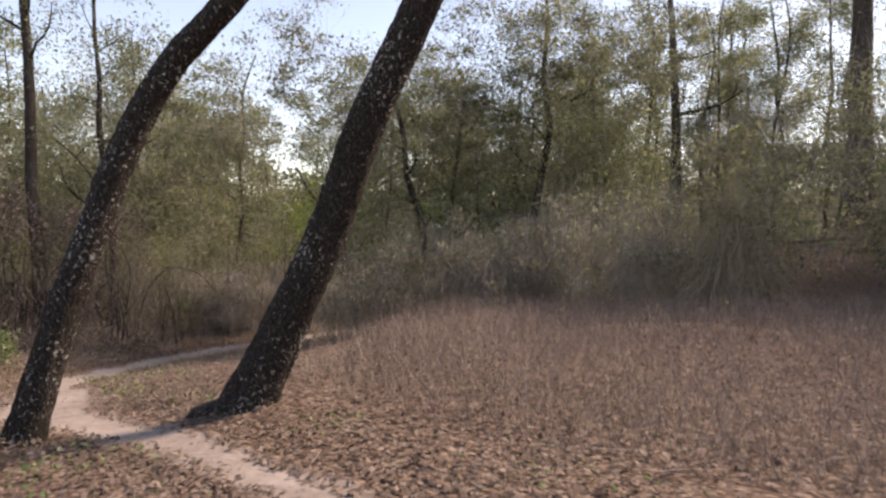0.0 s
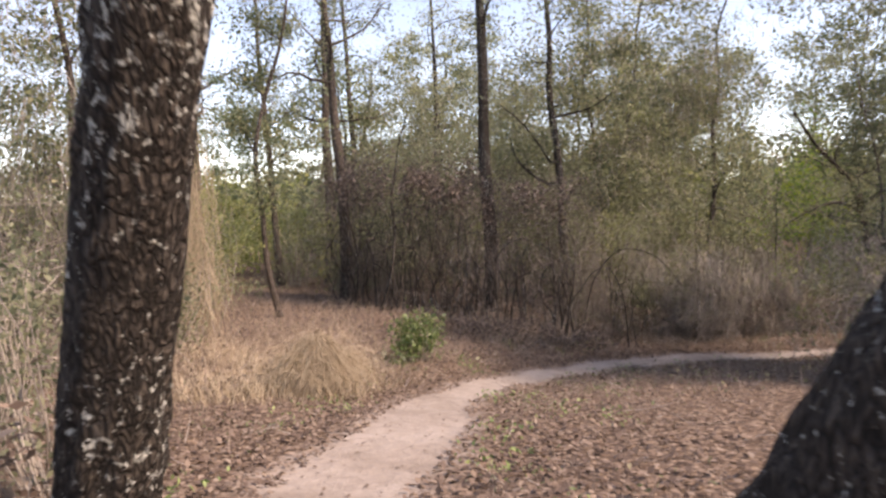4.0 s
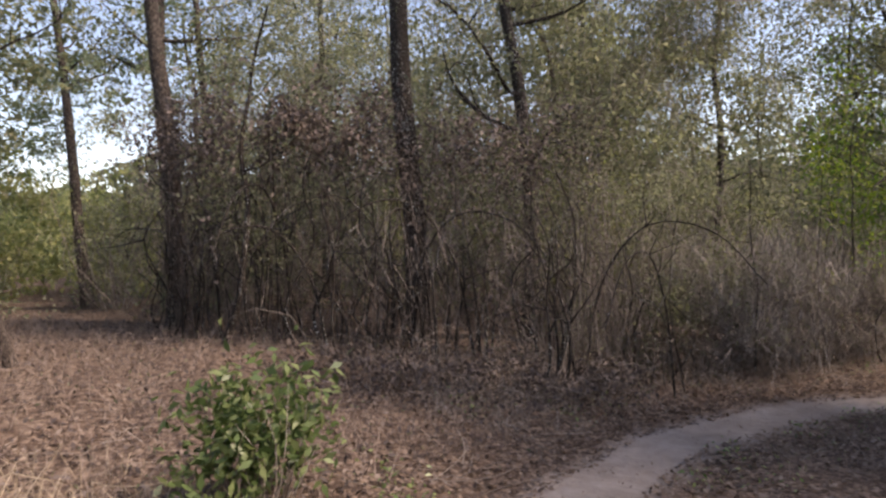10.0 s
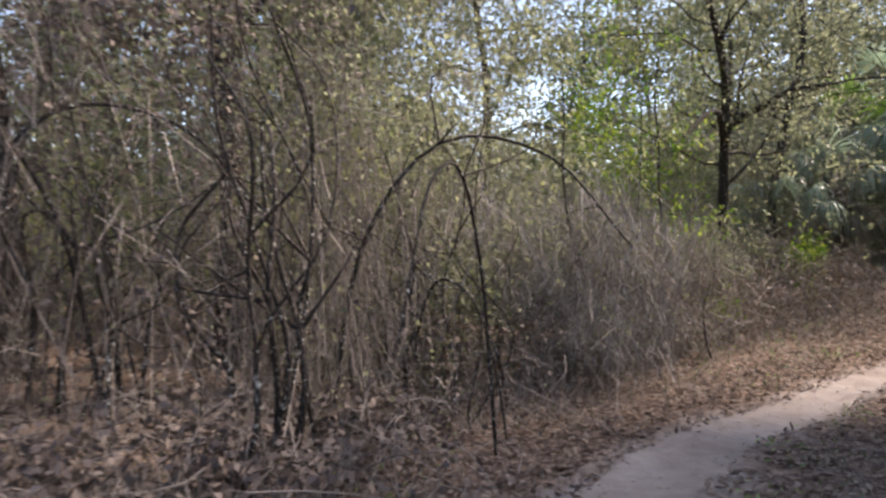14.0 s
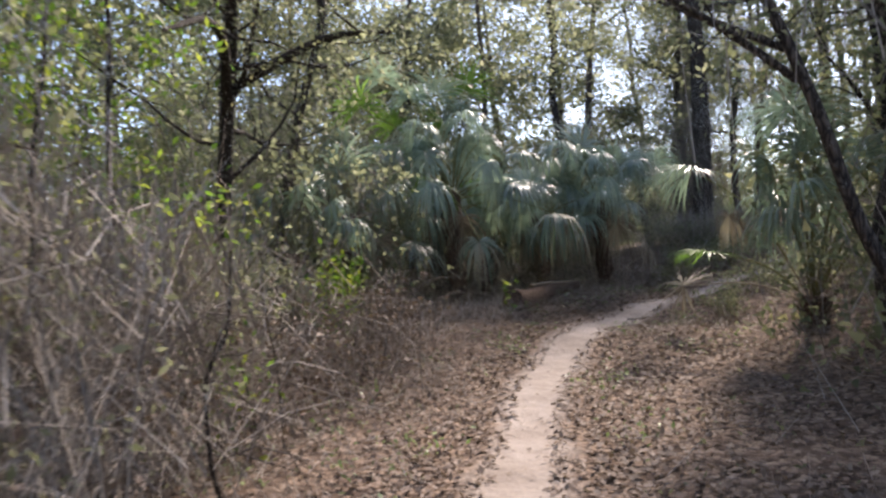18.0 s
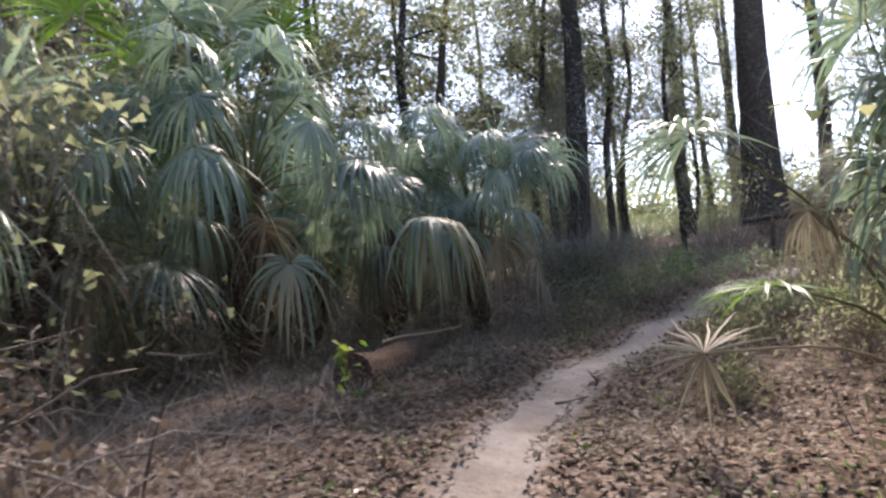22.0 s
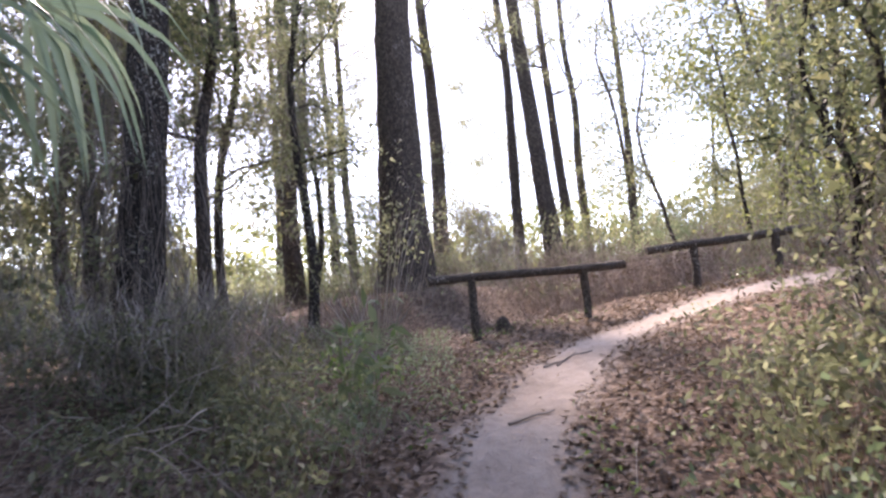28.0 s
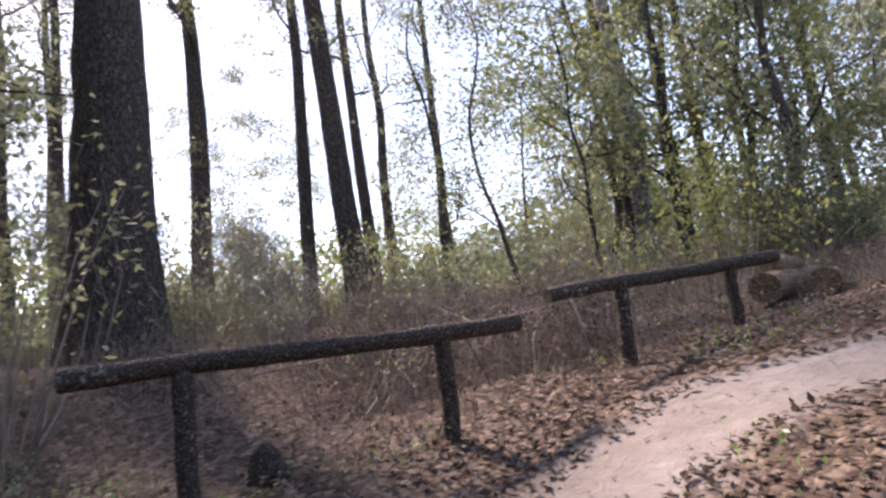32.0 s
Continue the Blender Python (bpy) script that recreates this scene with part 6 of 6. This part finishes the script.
# ---- distant woods closing the view ----
def treeline():
    """A far rim of woods, low over the sunny clearings, lumpy in plan and height."""
    m, nodes, links, p = material("far_treeline", 0.95, 0.1)
    v = coords(nodes, links, (1, 1, 1))
    r = ramp_node(nodes, [(0.3, (0.05, 0.06, 0.035)), (0.5, (0.13, 0.15, 0.075)), (0.7, (0.24, 0.25, 0.12))])
    links.new(noise_node(nodes, links, v, 1.6, 8.0, 0.75), r.inputs[0])
    links.new(r.outputs[0], p.inputs["Base Color"])
    bumped(nodes, links, p, noise_node(nodes, links, v, 2.2, 6.0, 0.7), 1.0, 0.6)
    na, nh = 420, 9
    verts = []
    for k in range(na):
        q = k / na * 2 * math.pi
        east = math.exp(-((math.atan2(math.sin(q - 0.28), math.cos(q - 0.28))) / 0.38) ** 2)
        west = math.exp(-((math.atan2(math.sin(q - 3.1), math.cos(q - 3.1))) / 0.30) ** 2)
        tall = (7.5 + 3.0 * noise.noise((math.cos(q) * 9, math.sin(q) * 9, 0)) + 2.2 * noise.noise((math.cos(q) * 40, math.sin(q) * 40, 3))) * (1 - 0.55 * max(east, west))
        for j in range(nh):
            s = j / (nh - 1)
            rr = 57 + 4 * s + 2.5 * noise.noise((math.cos(q) * 30, math.sin(q) * 30, s * 4))
            x, y = 2 + rr * math.cos(q), 17 + rr * math.sin(q)
            verts.append((x, y, gz(x, y) - 0.5 + (tall + 0.5) * s))
    i, j = np.meshgrid(np.arange(na), np.arange(nh - 1), indexing="ij")
    k = (i + 1) % na
    faces = np.stack([i * nh + j, k * nh + j, k * nh + j + 1, i * nh + j + 1], -1).reshape(-1, 4)
    tagged(new("backdrop", Geo().add(verts, faces).mesh("backdrop", m)), "far rim of hazy green woods", "backdrop", kind="structure")


treeline()
rng = np.random.default_rng(801)
n = 120000
a = rng.random(n) * 6.283
r = rng.uniform(34, 54, n)
x, y = 2 + r * np.cos(a), 17 + r * np.sin(a)
openness = np.array([0.5 + 0.9 * noise.noise((math.cos(q) * 3, math.sin(q) * 3, 4.0)) for q in a])
east = np.exp(-((np.angle(np.exp(1j * (a - 0.28)))) / 0.38) ** 2)
west = np.exp(-((np.angle(np.exp(1j * (a - 3.1)))) / 0.30) ** 2)
top = (5.0 + 7.0 * np.clip(openness, 0, 1.2)) * (1 - 0.62 * np.maximum(east, west))
z = ground(x, y) + top * rng.random(n) ** 0.8
keep = np.array([faced(i, j) for i, j in zip(x, y)]) & np.array([noise.noise((i * 0.35, j * 0.35, k * 0.5)) > -0.22 for i, j, k in zip(x, y, z)])
sunny = (np.maximum(east, west) > 0.45)
pts = np.stack([x, y, z], 1)
stuff("distant_woods", "hazy green wall of distant woodland", leaves(Geo(), pts[keep & ~sunny], 0.5, 802, 0.2, 0.0, 0.5, True), GREY_LEAF, "woodland")
stuff("distant_bushes", "sunlit yellow-green bushes beyond a clearing", leaves(Geo(), pts[keep & sunny], 0.4, 803, 0.2, 0.0, 0.5, True), YELLOW_LEAF, "bushes")

# far canopy beyond the rails: dense over the rising ground, low and sunlit over the open side
rng = np.random.default_rng(811)
n = 200000
a = np.concatenate([rng.uniform(-1.25, -0.2, n - 30000), rng.uniform(-0.2, 0.62, 30000)])
r = rng.uniform(25, 42, n)
x, y = 8 + r * np.cos(a), 26 + r * np.sin(a)
tall = np.where(a > -0.25, 6.0, np.clip(6 + 40 * (-0.25 - a), 6, 20.0))
z = ground(x, y) + tall * rng.random(n)
keep = np.array([noise.noise((i * 0.42, j * 0.42, k * 0.5)) > 0.10 for i, j, k in zip(x, y, z)])
pts = np.stack([x, y, z], 1)
low = (a > -0.25) | (z - ground(x, y) < 3.5)
stuff("far_canopy", "leafy canopy of distant oaks", leaves(Geo(), pts[keep & ~low], 0.15, 812, 0.2, 0.0, 0.6, True), GREY_LEAF, "woodland")
stuff("far_bushes", "sunlit yellow-green bushes far behind the rails", leaves(Geo(), pts[keep & low], 0.13, 813, 0.2, 0.0, 0.6, True), YELLOW_LEAF, "bushes")

# hazy canopy beyond the palms
rng = np.random.default_rng(821)
n = 60000
a, r = rng.uniform(0.48, 1.45, n), rng.uniform(13, 30, n)
x, y = 6 + r * np.cos(a), 26 + r * np.sin(a)
z = ground(x, y) + rng.uniform(2.5, 15, n)
keep = np.array([noise.noise((i * 0.55, j * 0.55, k * 0.6)) > 0.02 for i, j, k in zip(x, y, z)])
stuff("far_canopy", "grey-green canopy of oaks beyond the palms", leaves(Geo(), np.stack([x, y, z], 1)[keep], 0.17, 822, 0.2, 0.0, 0.55, True), GREY_LEAF, "woodland")

# low green plants beside the trail
rng = np.random.default_rng(771)
c = scatter(170, 772, 0.12, 3.0, BOX, 1.5)
q = c[rng.integers(0, len(c), 5200)] + rng.normal(0, 0.16, (5200, 2))
q = q[off_trail(q[:, 0], q[:, 1]) > 0.02]
at = np.column_stack([q, ground(q[:, 0], q[:, 1]) + rng.uniform(0.03, 0.20, len(q))])
stuff("low_plants", "patches of low green seedlings beside the trail", leaves(Geo(), at, 0.055, 773, 0.0, 0.3), BUSH_LEAF, "plants")

rng = np.random.default_rng(775)
q = np.column_stack([rng.uniform(7.6, 14.5, 9000), rng.uniform(26.6, 30.5, 9000)])
q = q[(off_trail(q[:, 0], q[:, 1]) > 0.25) & np.array([noise.noise((x * 1.1, y * 1.1, 5.0)) > -0.05 for x, y in q])]
at = np.column_stack([q, ground(q[:, 0], q[:, 1]) + rng.uniform(0.04, 0.24, len(q))])
stuff("low_plants", "low pale green seedlings over leaf litter", leaves(Geo(), at, 0.05, 776, 0.0, 0.35), PALE_LEAF, "plants")

# dead fronds and dark debris under the palms
rng = np.random.default_rng(781)
b = np.column_stack([rng.uniform(-3.2, 6.4, 2600), rng.uniform(29.35, 31.6, 2600)])
b = np.column_stack([b, ground(b[:, 0], b[:, 1]) + rng.uniform(0.0, 0.75, 2600)])
t = b + rng.normal(0, 1, b.shape) * np.array([0.45, 0.45, 0.22])
t[:, 2] = np.maximum(t[:, 2], ground(t[:, 0], t[:, 1]) + 0.02)
stuff("palm_debris", "dark heap of old palm stalks and torn leaf strips", blades(Geo(), b, t, 0.011, 782, 0.2), DRY_PALM, "debris")
